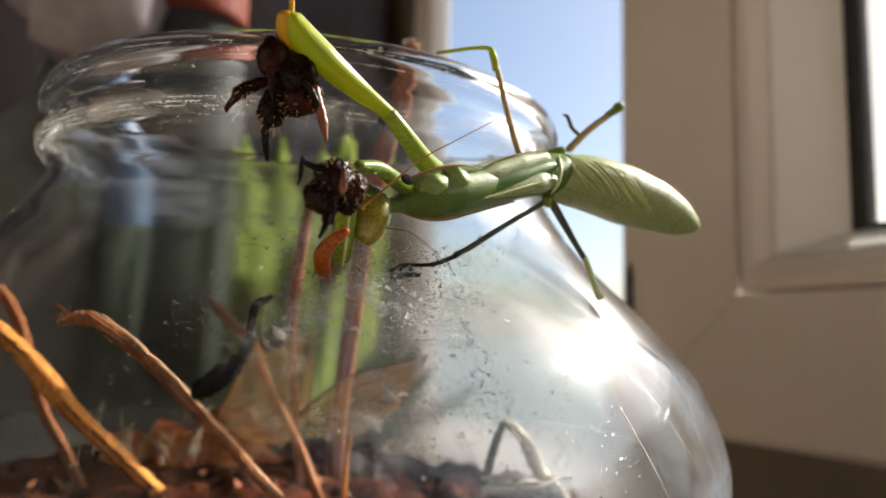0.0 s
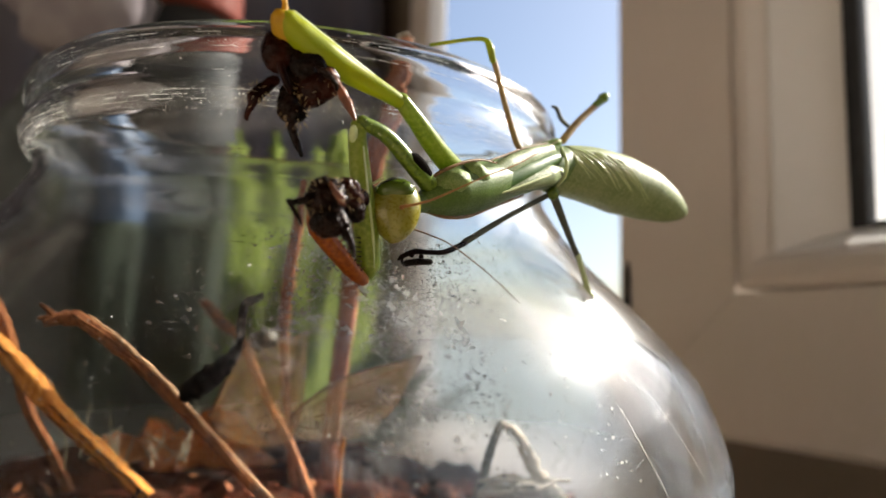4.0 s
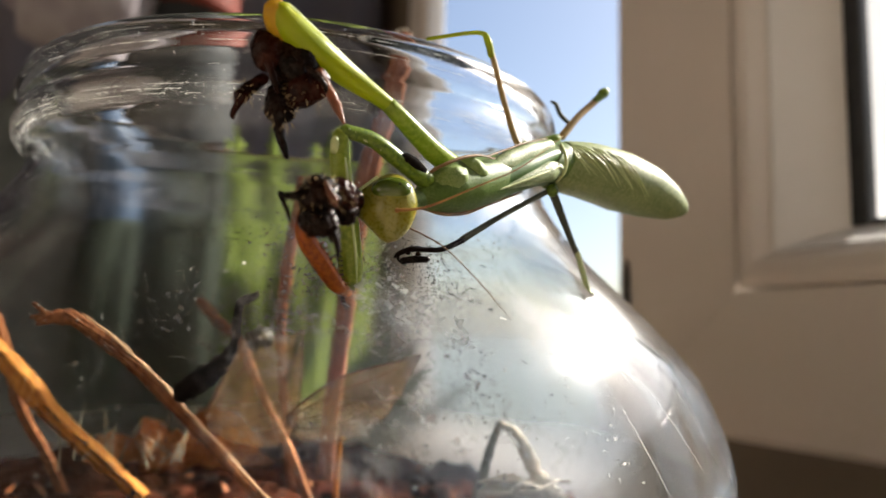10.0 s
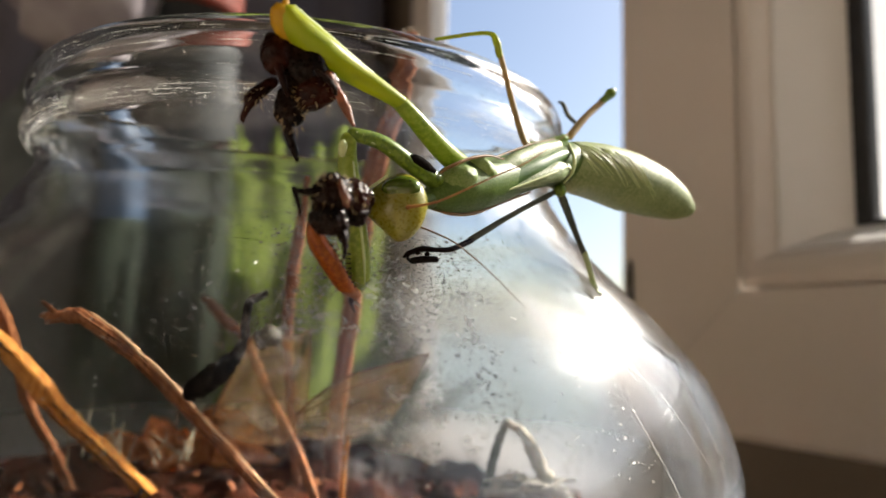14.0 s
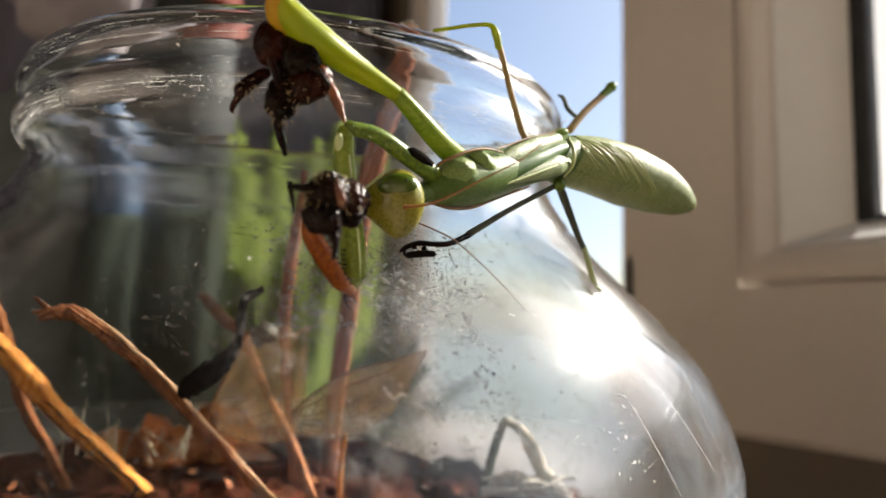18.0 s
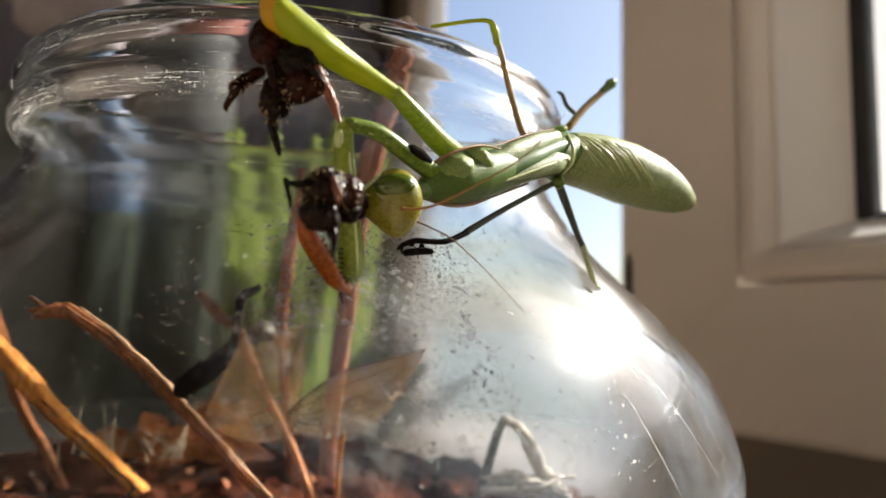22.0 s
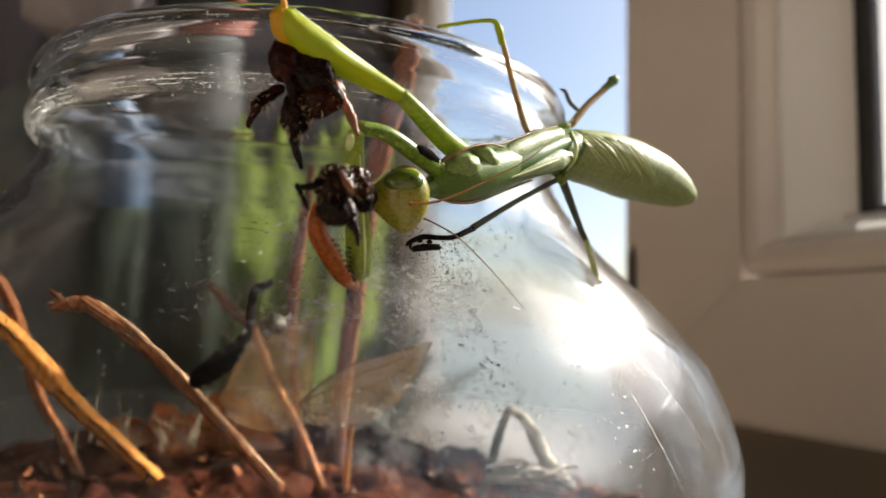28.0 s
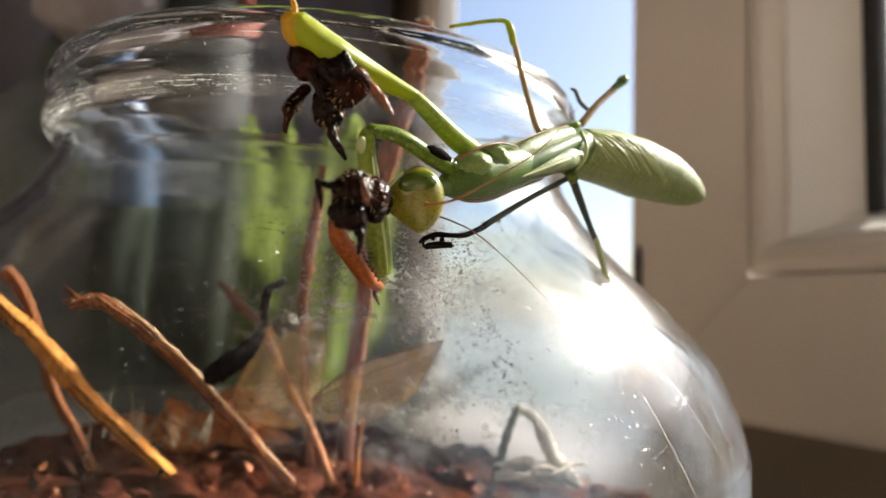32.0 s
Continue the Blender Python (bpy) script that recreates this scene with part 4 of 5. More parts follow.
# ---- things beyond the jar ----
def build_beyond():
    # dark curtain on the far wall
    b = bmesh.new()
    n = 90
    grid = [[b.verts.new((-0.43 + 0.014 * math.sin(i * 0.9) + 0.004 * math.sin(i * 2.3 + j), -0.02 - 1.3 * i / n, 0.002 + 1.8 * j / 8)) for j in range(9)] for i in range(n + 1)]
    for i in range(n):
        for j in range(8):
            b.faces.new((grid[i][j], grid[i + 1][j], grid[i + 1][j + 1], grid[i][j + 1]))
    bmesh.ops.solidify(b, geom=b.faces, thickness=0.003)
    at_wall(tagged(part("curtain", b, CURTAIN), "dark violet-grey cloth curtain hanging in folds", "curtain"))
    # dark bottle with a rust-red cap
    v = tagged(new("bottle"), "tall dark grey bottle with a rust-red screw cap behind the jar", "bottle")
    v.matrix_world = pose(-0.166, 0.42, 0)
    b = bmesh.new()
    lathe(b, [(p.x, p.y) for p in spline([(0, 0.001, 0), (0.03, 0.001, 0), (0.034, 0.008, 0), (0.034, 0.12, 0), (0.034, 0.24, 0), (0.033, 0.27, 0), (0.027, 0.3, 0), (0.027, 0.35, 0), (0, 0.351, 0)], 50)], 40)
    part("body", b, BOTTLE, v, "dull dark grey bottle body")
    b = bmesh.new()
    lathe(b, [(0.0342, 0.03), (0.0346, 0.03), (0.0346, 0.185), (0.0342, 0.185), (0.0342, 0.03)], 60)
    part("label", b, TINPRINT, v, "dull green-grey paper label")
    b = bmesh.new()
    prof = [(0.0, 0.309), (0.032, 0.309), (0.0325, 0.311), (0.0315, 0.317), (0.0315, 0.372), (0.03, 0.377), (0.0, 0.378)]
    lathe(b, prof, 72)
    for q in b.verts:
        r = math.hypot(q.co.x, q.co.y)
        if r > 0.031 and 0.315 < q.co.z < 0.373:
            k = 1 + 0.02 * math.cos(24 * math.atan2(q.co.y, q.co.x))
            q.co.x, q.co.y = q.co.x * k, q.co.y * k
    part("cap", b, REDCLAY, v, "rust-red ribbed cap")
    # slim blue-grey bottle with a dark label, added to give bluish reflections
    v = tagged(new("bottle"), "slim blue-grey bottle with a dark label, added for bluish reflections", "bottle")
    v.matrix_world = pose(-0.186, 0.372, 0)
    b = bmesh.new()
    lathe(b, [(p.x, p.y) for p in spline([(0, 0.001, 0), (0.012, 0.001, 0), (0.0145, 0.006, 0), (0.015, 0.1, 0), (0.015, 0.19, 0), (0.012, 0.212, 0), (0.006, 0.222, 0), (0.006, 0.232, 0), (0, 0.233, 0)], 60)], 36)
    part("body", b, BLUEREFLECTION, v)
    b = bmesh.new()
    lathe(b, [(0.0152, 0.012), (0.0156, 0.012), (0.0156, 0.168), (0.0152, 0.168), (0.0152, 0.012)], 36)
    part("label", b, TINPRINT, v, "dark green-grey label")
    b = bmesh.new()
    lathe(b, [(0, 0.2335), (0.0085, 0.2335), (0.009, 0.235), (0.0085, 0.252), (0, 0.253)], 30)
    part("cap", b, CLOTH, v, "pale grey cap")
    # dark cloth bundle with a pale cloth crumpled on top
    for label, mat, at, folds in (
            ("dull grey-green cloth heaped on the table behind the jar", DARKCLOTH, (-0.235, 0.41, 0.002), (((0, 0, 0.12), (0.075, 0.05, 0.14), 18), ((-0.06, -0.02, 0.09), (0.07, 0.05, 0.11), 18))),
            ("pale pinkish-grey cloth crumpled on top of a dark one", CLOTH, (-0.222, 0.40, 0.04), (((0.012, 0, 0.285), (0.045, 0.04, 0.06), 24), ((-0.03, 0, 0.31), (0.03, 0.03, 0.05), 24)))):
        v = tagged(new("crumpled_cloth"), label, "cloth")
        v.matrix_world = pose(*at)
        for mid, size, freq in folds:
            b = bmesh.new()
            lump(b, mid, size, (0, 12 if mat is CLOTH else 0, 0), 0.3, freq, 4)
            for q in b.verts:
                q.co.z = max(q.co.z, 0.0)
            part("fold", b, mat, v)
    # plant with upright broad leaves, and short ones added in shade-darkened green
    p = tagged(new("potted_plant"), "green house plant with upright broad leaves in a clay pot", "plant")
    p.matrix_world = pose(-0.073, 0.37, 0)
    b = bmesh.new()
    lathe(b, [(0, 0.001), (0.03, 0.001), (0.04, 0.055), (0.042, 0.055), (0.043, 0.068), (0.039, 0.068), (0.037, 0.06), (0, 0.059)], 36)
    part("pot", b, CLAY, p)
    rnd = random.Random(5)
    for i in range(24):
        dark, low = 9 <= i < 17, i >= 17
        x = 0.026 + 0.03 * (i - 9) / 7 if dark else -0.072 + 0.07 * (i - 17) / 6 if low else -0.052 + 0.08 * i / 8
        x += rnd.uniform(-0.003, 0.003)
        y = (-0.9 if dark else -1.2) * x + rnd.uniform(-0.005, 0.005)
        h, wd = (rnd.uniform(0.035, 0.07), rnd.uniform(0.007, 0.012)) if dark else (rnd.uniform(0.145, 0.175), rnd.uniform(0.011, 0.015))
        if low:
            y, h, wd = y - 0.012, rnd.uniform(0.07, 0.11), rnd.uniform(0.011, 0.015)
        lean, tw = x * 0.5 + rnd.uniform(-0.01, 0.01), rnd.uniform(-0.5, 0.5)
        b = bmesh.new()
        cols = []
        for k in range(13):
            u = k / 12
            ww = wd * (math.sin(math.pi * min(1, u * 0.78 + 0.22)) ** 0.6)
            a = tw + u * 0.5
            cx = Vector((0.75 * x + (0.25 * x + lean * u) * u if dark else x + lean * u * u, y, 0.055 + h * u))
            cols.append([b.verts.new(cx + Vector((math.cos(a) * ww * q, math.sin(a) * ww * q + 0.003 * (1 - q * q), 0))) for q in (-1, -0.5, 0, 0.5, 1)])
        for k in range(12):
            for q in range(4):
                b.faces.new((cols[k][q], cols[k + 1][q], cols[k + 1][q + 1], cols[k][q + 1]))
        bmesh.ops.solidify(b, geom=b.faces, thickness=0.0008)
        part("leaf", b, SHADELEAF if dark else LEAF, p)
    # the ground outside, far below the window
    b = bmesh.new()
    bmesh.ops.create_grid(b, x_segments=2, y_segments=2, size=2500)
    g = part("ground", b, GREENS, smooth=False)
    g.matrix_world = pose(0, 0, -7)
    tagged(g, "dusty scrub ground outside, far below", "ground", kind="structure")


# ---- the mantis: millimetres, x to its tail, y up its side, z off the glass ----
BODY = pose(0.0070, 0.1028, 0.1391, 97) @ pose(0, 0, 0, 0, 0, 1.6)
mantis = tagged(new("praying_mantis"), "large green praying mantis clinging to the jar, eating a bee", "mantis")
mantis.matrix_world = BODY
rig = {}


def limb(name, pts, radii, mat, label="", seg=12, flat=1.0, parent=None, steps=0):
    b = bmesh.new()
    tube(b, pts, radii, seg, steps, flat)
    return part(name, b, mat, parent or mantis, label, MM)


AB = [(11.4, 3.3, -10), (13, 2.8, -11), (18.4, 2.2, -14), (24, 0.9, -17), (29.8, -0.7, -20), (34.7, -2.5, -22.5), (37.6, -3.5, -24)]
AR = [3.6, 4.3, 5.0, 5.35, 4.75, 3.3, 1.7]


def on_abdomen(s, ang, lift=0.0):
    """A place on the abdomen's skin, s from waist to tip, ang round it (90: towards the viewer)."""
    n = 60
    c = spline(AB, n)
    i = min(n - 2, int(s * (n - 1)))
    t = (c[i + 1] - c[i]).normalized()
    r = float(np.interp(s, np.linspace(0, 1, len(AR)), AR)) + lift
    side = t.cross(Vector((0, 0, 1))).normalized()
    nor = side.cross(t)
    return c[i] + side * (-math.cos(radians(ang))) * r + nor * math.sin(radians(ang)) * r


def build_mantis():
    b = bmesh.new()
    tube(b, AB, AR, 40, 60)
    for v in b.verts:      # faint rings between the segments
        u = (v.co - Vector(AB[0])).dot((Vector(AB[-1]) - Vector(AB[0])).normalized())
        v.co += Vector((0, 0, -0.06)) * (math.sin(u * 1.35) ** 8)
    part("abdomen", b, ABDO, mantis, "plump pale green abdomen", MM)
    # fanned pale folds of the short hind wing
    rnd = random.Random(17)
    for i in range(15):
        b = bmesh.new()
        s0, reach = 0.06 + i * 0.026 + rnd.uniform(-0.008, 0.008), rnd.uniform(0.75, 1.12)
        pts = [on_abdomen(s0 + (0.15 * u + 0.05 * u * u) * reach, 30 + i * 1.4 + (74 - 0.8 * i) * u * reach, 0.02) for u in (0, 0.33, 0.66, 1)]
        w = rnd.uniform(0.16, 0.28)
        tube(b, pts, [0.08, w, w * 0.8, 0.03], 8, 20, 0.7)
        part("wing_fold", b, PALE, mantis, "", MM)
    TH = [(-10, -4.4, 13), (-8.4, -3.7, 11.5), (-6.5, -2.8, 9.5), (-4.1, -1.9, 6.5), (-1, -1, 3), (3.2, 0.6, -2), (7.6, 2.2, -6), (12.2, 3.3, -10.5)]
    b = bmesh.new()
    tube(b, TH, [1.6, 2.9, 3.9, 4.4, 4.1, 3.6, 3.8, 4.1], 32, 60, 0.88)
    for v in b.verts:      # a low keel and faint cross wrinkles
        v.co += Vector((0, 0, 1)) * 0.09 * noise.noise((v.co.x * 1.1, v.co.y * 0.5, v.co.z * 0.5))
    part("thorax", b, THOR, mantis, "glossy green thorax", MM)
    for at, size, turn in (((-6.2, -1.7, 11.6), (2.9, 1.9, 2.2), (0, 0, 16)), ((-2.7, 0.2, 8.6), (2.3, 1.5, 2.0), (0, 0, -32))):
        b = bmesh.new()
        lump(b, at, size, turn, 0.1, 0.7, 4)
        part("shoulder_plate", b, PLATE, mantis, "", MM)
    for pts in ([(-9.8, -2.6, 13.2), (-8.4, -0.8, 13.2), (-6.4, 0.3, 12.9), (-3.9, 1.4, 11.2), (-1.6, 1.9, 9), (0.6, 1.8, 6)], [(-9.6, -5.6, 12.6), (-6.9, -6.3, 10.8), (-3.7, -6.0, 7.6), (0.1, -4.4, 3), (5.4, -2.2, -2.4)]):
        b = bmesh.new()
        c = spline(pts, 40)
        tube(b, pts, [0.16, 0.24, 0.26, 0.22, 0.16, 0.1][:len(pts)], 8, 40)
        for k, q in enumerate(c):
            lump(b, q + Vector((0, 0.12 if pts[0][1] > -3 else -0.12, 0)), (0.15, 0.17, 0.15), (0, 0, 0), 0, 1, 1)
        part("toothed_edge", b, BROWNEDGE, mantis, "brown toothed edge", MM)
    # wing pads, with a deep green furrow between them
    b = bmesh.new()
    tube(b, [(2.6, -2.0, 4.2), (5.8, -0.5, 1.3), (9.4, 1.0, -2.2), (11.8, 1.6, -5)], [0.25, 0.8, 1.15, 0.7], 20, 40, 1.5)
    part("wing_pad", b, PAD, mantis, "short pale green wing pad", MM)
    b = bmesh.new()
    tube(b, [(-2.6, -2.5, 7.8), (1.4, -0.8, 4.4), (5.8, 1.3, 0.6), (9.6, 3.3, -3.2), (11.6, 4.2, -5.2)], [0.5, 0.95, 1.0, 0.8, 0.5], 18, 40, 1.5)
    part("furrow", b, DEEP, mantis, "deep green furrow", MM)
    b = bmesh.new()
    tube(b, [(-3.1, -3.7, 8.3), (1.9, -2.3, 5.4), (7.3, -0.1, 1.2), (11.6, 1.9, -3.2)], [0.1, 0.16, 0.2, 0.16], 8, 30)
    part("wing_edge", b, PALE, mantis, "pale wing edge", MM)
    b = bmesh.new()
    tube(b, [(12.3, 6.0, -7), (12.7, 3.5, -4.6), (12.4, 1.2, -4.2), (11.3, -0.5, -5.4)], [0.2, 0.32, 0.3, 0.15], 8, 24)
    part("wing_edge", b, PALE, mantis, "pale wing edge", MM)
    b = bmesh.new()
    tube(b, [(-0.4, 0.0, 6.4), (2.6, 1.8, 2.8), (6.4, 3.7, -1.2), (10.4, 5.4, -5)], [0.4, 1.1, 1.2, 0.7], 16, 30, 1.5)
    part("wing_pad", b, PAD, mantis, "short grey-green wing pad", MM)
    b = bmesh.new()
    c = spline([(-0.6, 2.0, 7.4), (2.0, 3.3, 4.0), (5.6, 5.0, 0), (9.6, 6.4, -4.4)], 60)
    tube(b, c, [0.14] * 60, 6, 60)
    for q in c[::2]:
        bead(b, q + Vector((0, 0.1, 0.05)), (0.12, 0.12, 0.12))
    part("toothed_edge", b, BROWNEDGE, mantis, "tan beaded upper edge", MM)

    # head
    H0 = Vector((-10.4, -4.5, 14.5))
    b = bmesh.new()
    c = Vector((-13.9, -5.8, 17.2))
    lump(b, c, (3.8, 4.3, 2.75), (0, 0, 0), 0, 1, 5)
    for v in b.verts:
        d = v.co - c
        k = max(0.0, -d.x / 3.8)
        low = max(0.0, -d.y / 4.3)
        v.co.y = c.y + d.y * (1 - 0.42 * k ** 1.2) + 0.35 * k - 0.3 * low * (1 - k)
        v.co.z = c.z + d.z * (1 - 0.4 * k)
        v.co.x = c.x + d.x * (1 + 0.32 * k) * (1 - 0.1 * low) + 0.25 * max(0.0, d.y / 3.9)
    head = part("head", b, OLIVE, mantis, "olive green triangular head", MM)
    rig["head"] = head
    b = bmesh.new()
    lump(b, (-13.4, -3.7, 18.4), (2.55, 1.6, 1.65), (28, 0, 4), 0, 1, 4)
    part("eye", b, EYE, head, "dark green compound eye", MM)
    b = bmesh.new()
    lump(b, (-13.6, -7.5, 17.1), (2.6, 2.1, 1.85), (-25, 0, -20), 0, 1, 4)
    part("eye", b, OLIVE, head, "olive compound eye", MM)
    b = bmesh.new()
    lump(b, (-12.2, -3, 20), (0.17, 0.15, 0.12), (0, 0, 0), 0, 1, 2)
    part("pupil_spot", b, BLACK, head, "black pupil spot", MM)
    b = bmesh.new()
    for k in range(9):
        u = k / 8
        lump(b, Vector((-17.4, -4.1, 20.2)).lerp(Vector((-15.2, -2.2, 18.8)), u), (0.2, 0.2, 0.22), (0, 0, 0), 0, 1, 2)
    part("brow_ridge", b, PALE, head, "pale beaded brow", MM)
    b = bmesh.new()
    lump(b, (-17.5, -5.1, 20.5), (1.0, 1.3, 1.2), (0, 0, 20), 0.15, 1, 3)
    lump(b, (-17.7, -6.4, 20.2), (0.8, 1.0, 0.9), (0, 0, 0), 0.15, 1, 3)
    part("jaw", b, MAROON, head, "dark brown jaws", MM)
    b = bmesh.new()
    tube(b, [(-12.3, -6.3, 20.5), (-10, -6.1, 21.5), (-7.6, -5.4, 22), (-2.2, -2.9, 22), (2.7, -0.4, 20), (8.5, 4.3, 15)], [0.22, 0.17, 0.14, 0.1, 0.07, 0.03], 6, 40)
    lump(b, (-12.4, -6.3, 20.2), (0.35, 0.32, 0.4), (0, 0, 0), 0, 1, 2)
    part("antenna", b, FEELER, head, "thin russet antenna", MM)
    b = bmesh.new()
    tube(b, [(-11.8, -8.1, 16.5), (-9, -9.3, 17.5), (-6.2, -10.9, 19), (-2.2, -14.6, 22), (1.6, -18.8, 25)], [0.13, 0.11, 0.09, 0.07, 0.035], 6, 40)
    part("antenna", b, VEIN, head, "thin russet antenna", MM)
    b = bmesh.new()
    tube(b, [(-11.6, -5.1, 15.5), (-9.7, -4.4, 13)], [1.1, 1.3], 12)
    part("neck", b, THOR, mantis, "", MM)

    # raised front leg, with the rest of the bee
    rig["cox_a"] = limb("front_coxa", [(-5.1, 0.3, 6.5), (-8.3, 2.5, 11), (-11.6, 5.7, 14.5), (-13.8, 7.9, 16)], [1.7, 1.5, 1.25, 1.05], GRASP, "yellow-green upper front leg")
    b = bmesh.new()
    lump(b, (-10, 5.5, 13.8), (0.3, 0.6, 0.4), (0, 0, 40), 0.2, 1, 2)
    part("dark_mark", b, LIMB, rig["cox_a"], "dark green mark", MM)
    b = bmesh.new()
    tube(b, [(-13.4, 7.6, 15.8), (-15.6, 8.9, 17.2), (-18.8, 10.8, 19), (-22.3, 13, 22), (-25, 15.2, 24), (-26.1, 16.7, 25)], [0.95, 1.15, 1.6, 1.95, 1.8, 1.3], 18, 44)
    rig["fem_a"] = part("front_femur", b, LIME, mantis, "swollen lime green grasping femur", MM)
    b = bmesh.new()
    tube(b, [(-25.1, 17.4, 24.8), (-21.4, 14.3, 22.3), (-17.1, 11, 18.8), (-13.7, 8.7, 16.5)], [0.25, 0.4, 0.35, 0.2], 8, 36)
    part("femur_ridge", b, PALE, rig["fem_a"], "pale ridge", MM)
    b = bmesh.new()
    tube(b, [(-26.5, 16.9, 25.2), (-26.7, 15.6, 24.7), (-26.3, 14.5, 23.8), (-25.9, 13.5, 23)], [1.25, 1.2, 1.1, 0.7], 12, 24)
    rig["tib_a"] = part("front_tibia", b, YELLOW, mantis, "yellow folded front shank", MM)
    b = bmesh.new()
    tube(b, [(-26.1, 17, 25.4), (-25.9, 18.1, 25.4), (-26.1, 19.7, 26)], [0.5, 0.35, 0.3], 8, 16)
    part("front_foot", b, YELLOW, rig["tib_a"], "", MM)

    # lowered front leg, folded round the prey
    rig["cox_b"] = limb("front_coxa", [(-8.8, -2.2, 12.5), (-12.3, 0, 16.5), (-15.7, 2.3, 19), (-19.1, 3.1, 21)], [1.3, 1.15, 1.0, 0.85], LIMB, "green upper front leg")
    b = bmesh.new()
    tube(b, [(-9.3, -1.1, 14.6), (-10.5, -0.3, 16.0), (-11.7, 0.4, 17.2), (-12.5, 0.8, 17.8)], [0.3, 0.45, 0.4, 0.05], 12, 20, 1.9)
    part("black_mark", b, CHAR, rig["cox_b"], "black mark", MM)
    b = bmesh.new()
    rnd = random.Random(3)
    for k in range(16):
        u = rnd.random()
        q = Vector((-13.1, 0.6, 17.9)).lerp(Vector((-18.4, 3.1, 21.5)), u)
        lump(b, q + Vector((0, rnd.uniform(-0.3, 0.6), 0.1)), (0.13, 0.1, 0.12), (0, 0, 0), 0, 1, 1)
    part("pale_specks", b, PALE, rig["cox_b"], "pale specks", MM)
    b = bmesh.new()
    tube(b, [(-19.5, 2.7, 21), (-19.7, 0.1, 21.5), (-19.3, -4.4, 22.8), (-18.7, -10.5, 24.7), (-18.5, -14.7, 25.7), (-18.8, -16.4, 26)], [1.0, 1.2, 1.4, 1.65, 1.5, 0.9], 16, 44)
    rig["fem_b"] = part("front_femur", b, GRASP, mantis, "green grasping femur with dark spines", MM)
    b = bmesh.new()
    lump(b, (-20.1, 1.8, 22.5), (0.55, 1.15, 0.5), (0, 0, -8), 0, 1, 3)
    part("knee_lobe", b, PALE, rig["fem_b"], "pale knee lobe", MM)
    # wet highlight along the femur, laid on as a pale strip
    b = bmesh.new()
    tube(b, [(-18.9, 0.1, 22.4), (-18.5, -4.4, 23.85), (-17.75, -10.5, 25.95), (-17.65, -14.7, 26.8)], [0.12, 0.22, 0.24, 0.12], 8, 36)
    part("femur_ridge", b, PALE, rig["fem_b"], "pale strip for the femur's wet highlight", MM)
    b = bmesh.new()
    for k in range(9):
        q = Vector((-19.1, -9.9, 27.8)).lerp(Vector((-19, -14.8, 28.5)), k / 8)
        spike(b, q, q + Vector((-0.9, 0.25, 0.25)), 0.13)
    part("spines", b, BLACK, rig["fem_b"], "dark spines", MM)
    b = bmesh.new()
    tube(b, [(-18.9, -16.3, 27.5), (-20, -13.9, 28.5), (-21.7, -10.2, 29), (-23.1, -7.4, 28.7), (-23.1, -5.1, 27.5), (-22.4, -3.6, 26.2)], [0.8, 1.05, 1.2, 1.15, 0.9, 0.5], 14, 44)
    rig["tib_b"] = part("front_tibia", b, ORANGE, mantis, "orange-brown grasping shank", MM)
    b = bmesh.new()
    for k in range(9):
        q = Vector((-22, -8.3, 28.8)).lerp(Vector((-19.4, -13.9, 28.8)), k / 8) + Vector((0.7, 0, 0.2))
        spike(b, q, q + Vector((0.75, 0.55, 0.25)), 0.14)
    part("spines", b, AMBER, rig["tib_b"], "amber spines", MM)
    b = bmesh.new()
    tube(b, [(-19.3, -16.3, 27.8), (-19.5, -17.4, 28), (-19, -18.6, 28.5)], [0.3, 0.32, 0.15], 8, 14)
    part("front_foot", b, MAROON, rig["tib_b"], "", MM)

    # walking legs
    m = limb("middle_leg", [(11, -1.3, -7.5), (2.7, -5.7, -1.5), (-4.2, -9.8, 5)], [0.45, 0.42, 0.5], DARKLEG, "dark olive middle leg")
    rig["mid"] = m
    b = bmesh.new()
    lump(b, (10.8, -1.5, -6.8), (1.0, 1.1, 1.0), (0, 0, 0), 0.15, 1, 3)
    part("knee", b, LIMB, m, "green knobbed knee", MM)
    b = bmesh.new()
    tube(b, [(-3.9, -9.8, 5), (-6.9, -11.1, 8.2), (-9, -11.2, 9.7), (-11.1, -11.1, 10.8), (-12.8, -11.7, 11.8), (-13.4, -12.2, 12.2)], [0.45, 0.42, 0.36, 0.42, 0.36, 0.2], 8, 36)
    tube(b, [(-12.8, -11.7, 11.8), (-12.9, -12.5, 12.2), (-12.5, -13.1, 12.4)], [0.25, 0.2, 0.1], 6, 10)
    for q in ((-10.3, -11.8, 10.5), (-11.6, -11.6, 11.2)):
        lump(b, q, (0.4, 0.35, 0.3), (0, 0, 0), 0, 1, 2)
    part("foot", b, BLACK, m, "black jointed foot", MM)
    # black strip modelled as the foot's shadow and reflection on the glass
    b = bmesh.new()
    tube(b, [(-12.4, -12.7, 12.6), (-10.8, -12.5, 12.3), (-8.9, -12.5, 11.8)], [0.45, 0.52, 0.42], 10, 16)
    part("foot_shadow", b, BLACK, m, "black strip for the foot's shadow and reflection", MM)
    limb("hind_coxa", [(9, 1.5, -9.5), (11.1, -0.8, -9.5)], [1.6, 1.0], LIMB)
    lg = limb("middle_leg", [(11.7, -1.6, -11.5), (13.2, -5.4, -11.8), (14.9, -9.7, -12), (16, -12.2, -11.8)], [0.75, 0.65, 0.5, 0.5], DARKLEG, "dark leg with a pale green shank")
    rig["low"] = lg
    b = bmesh.new()
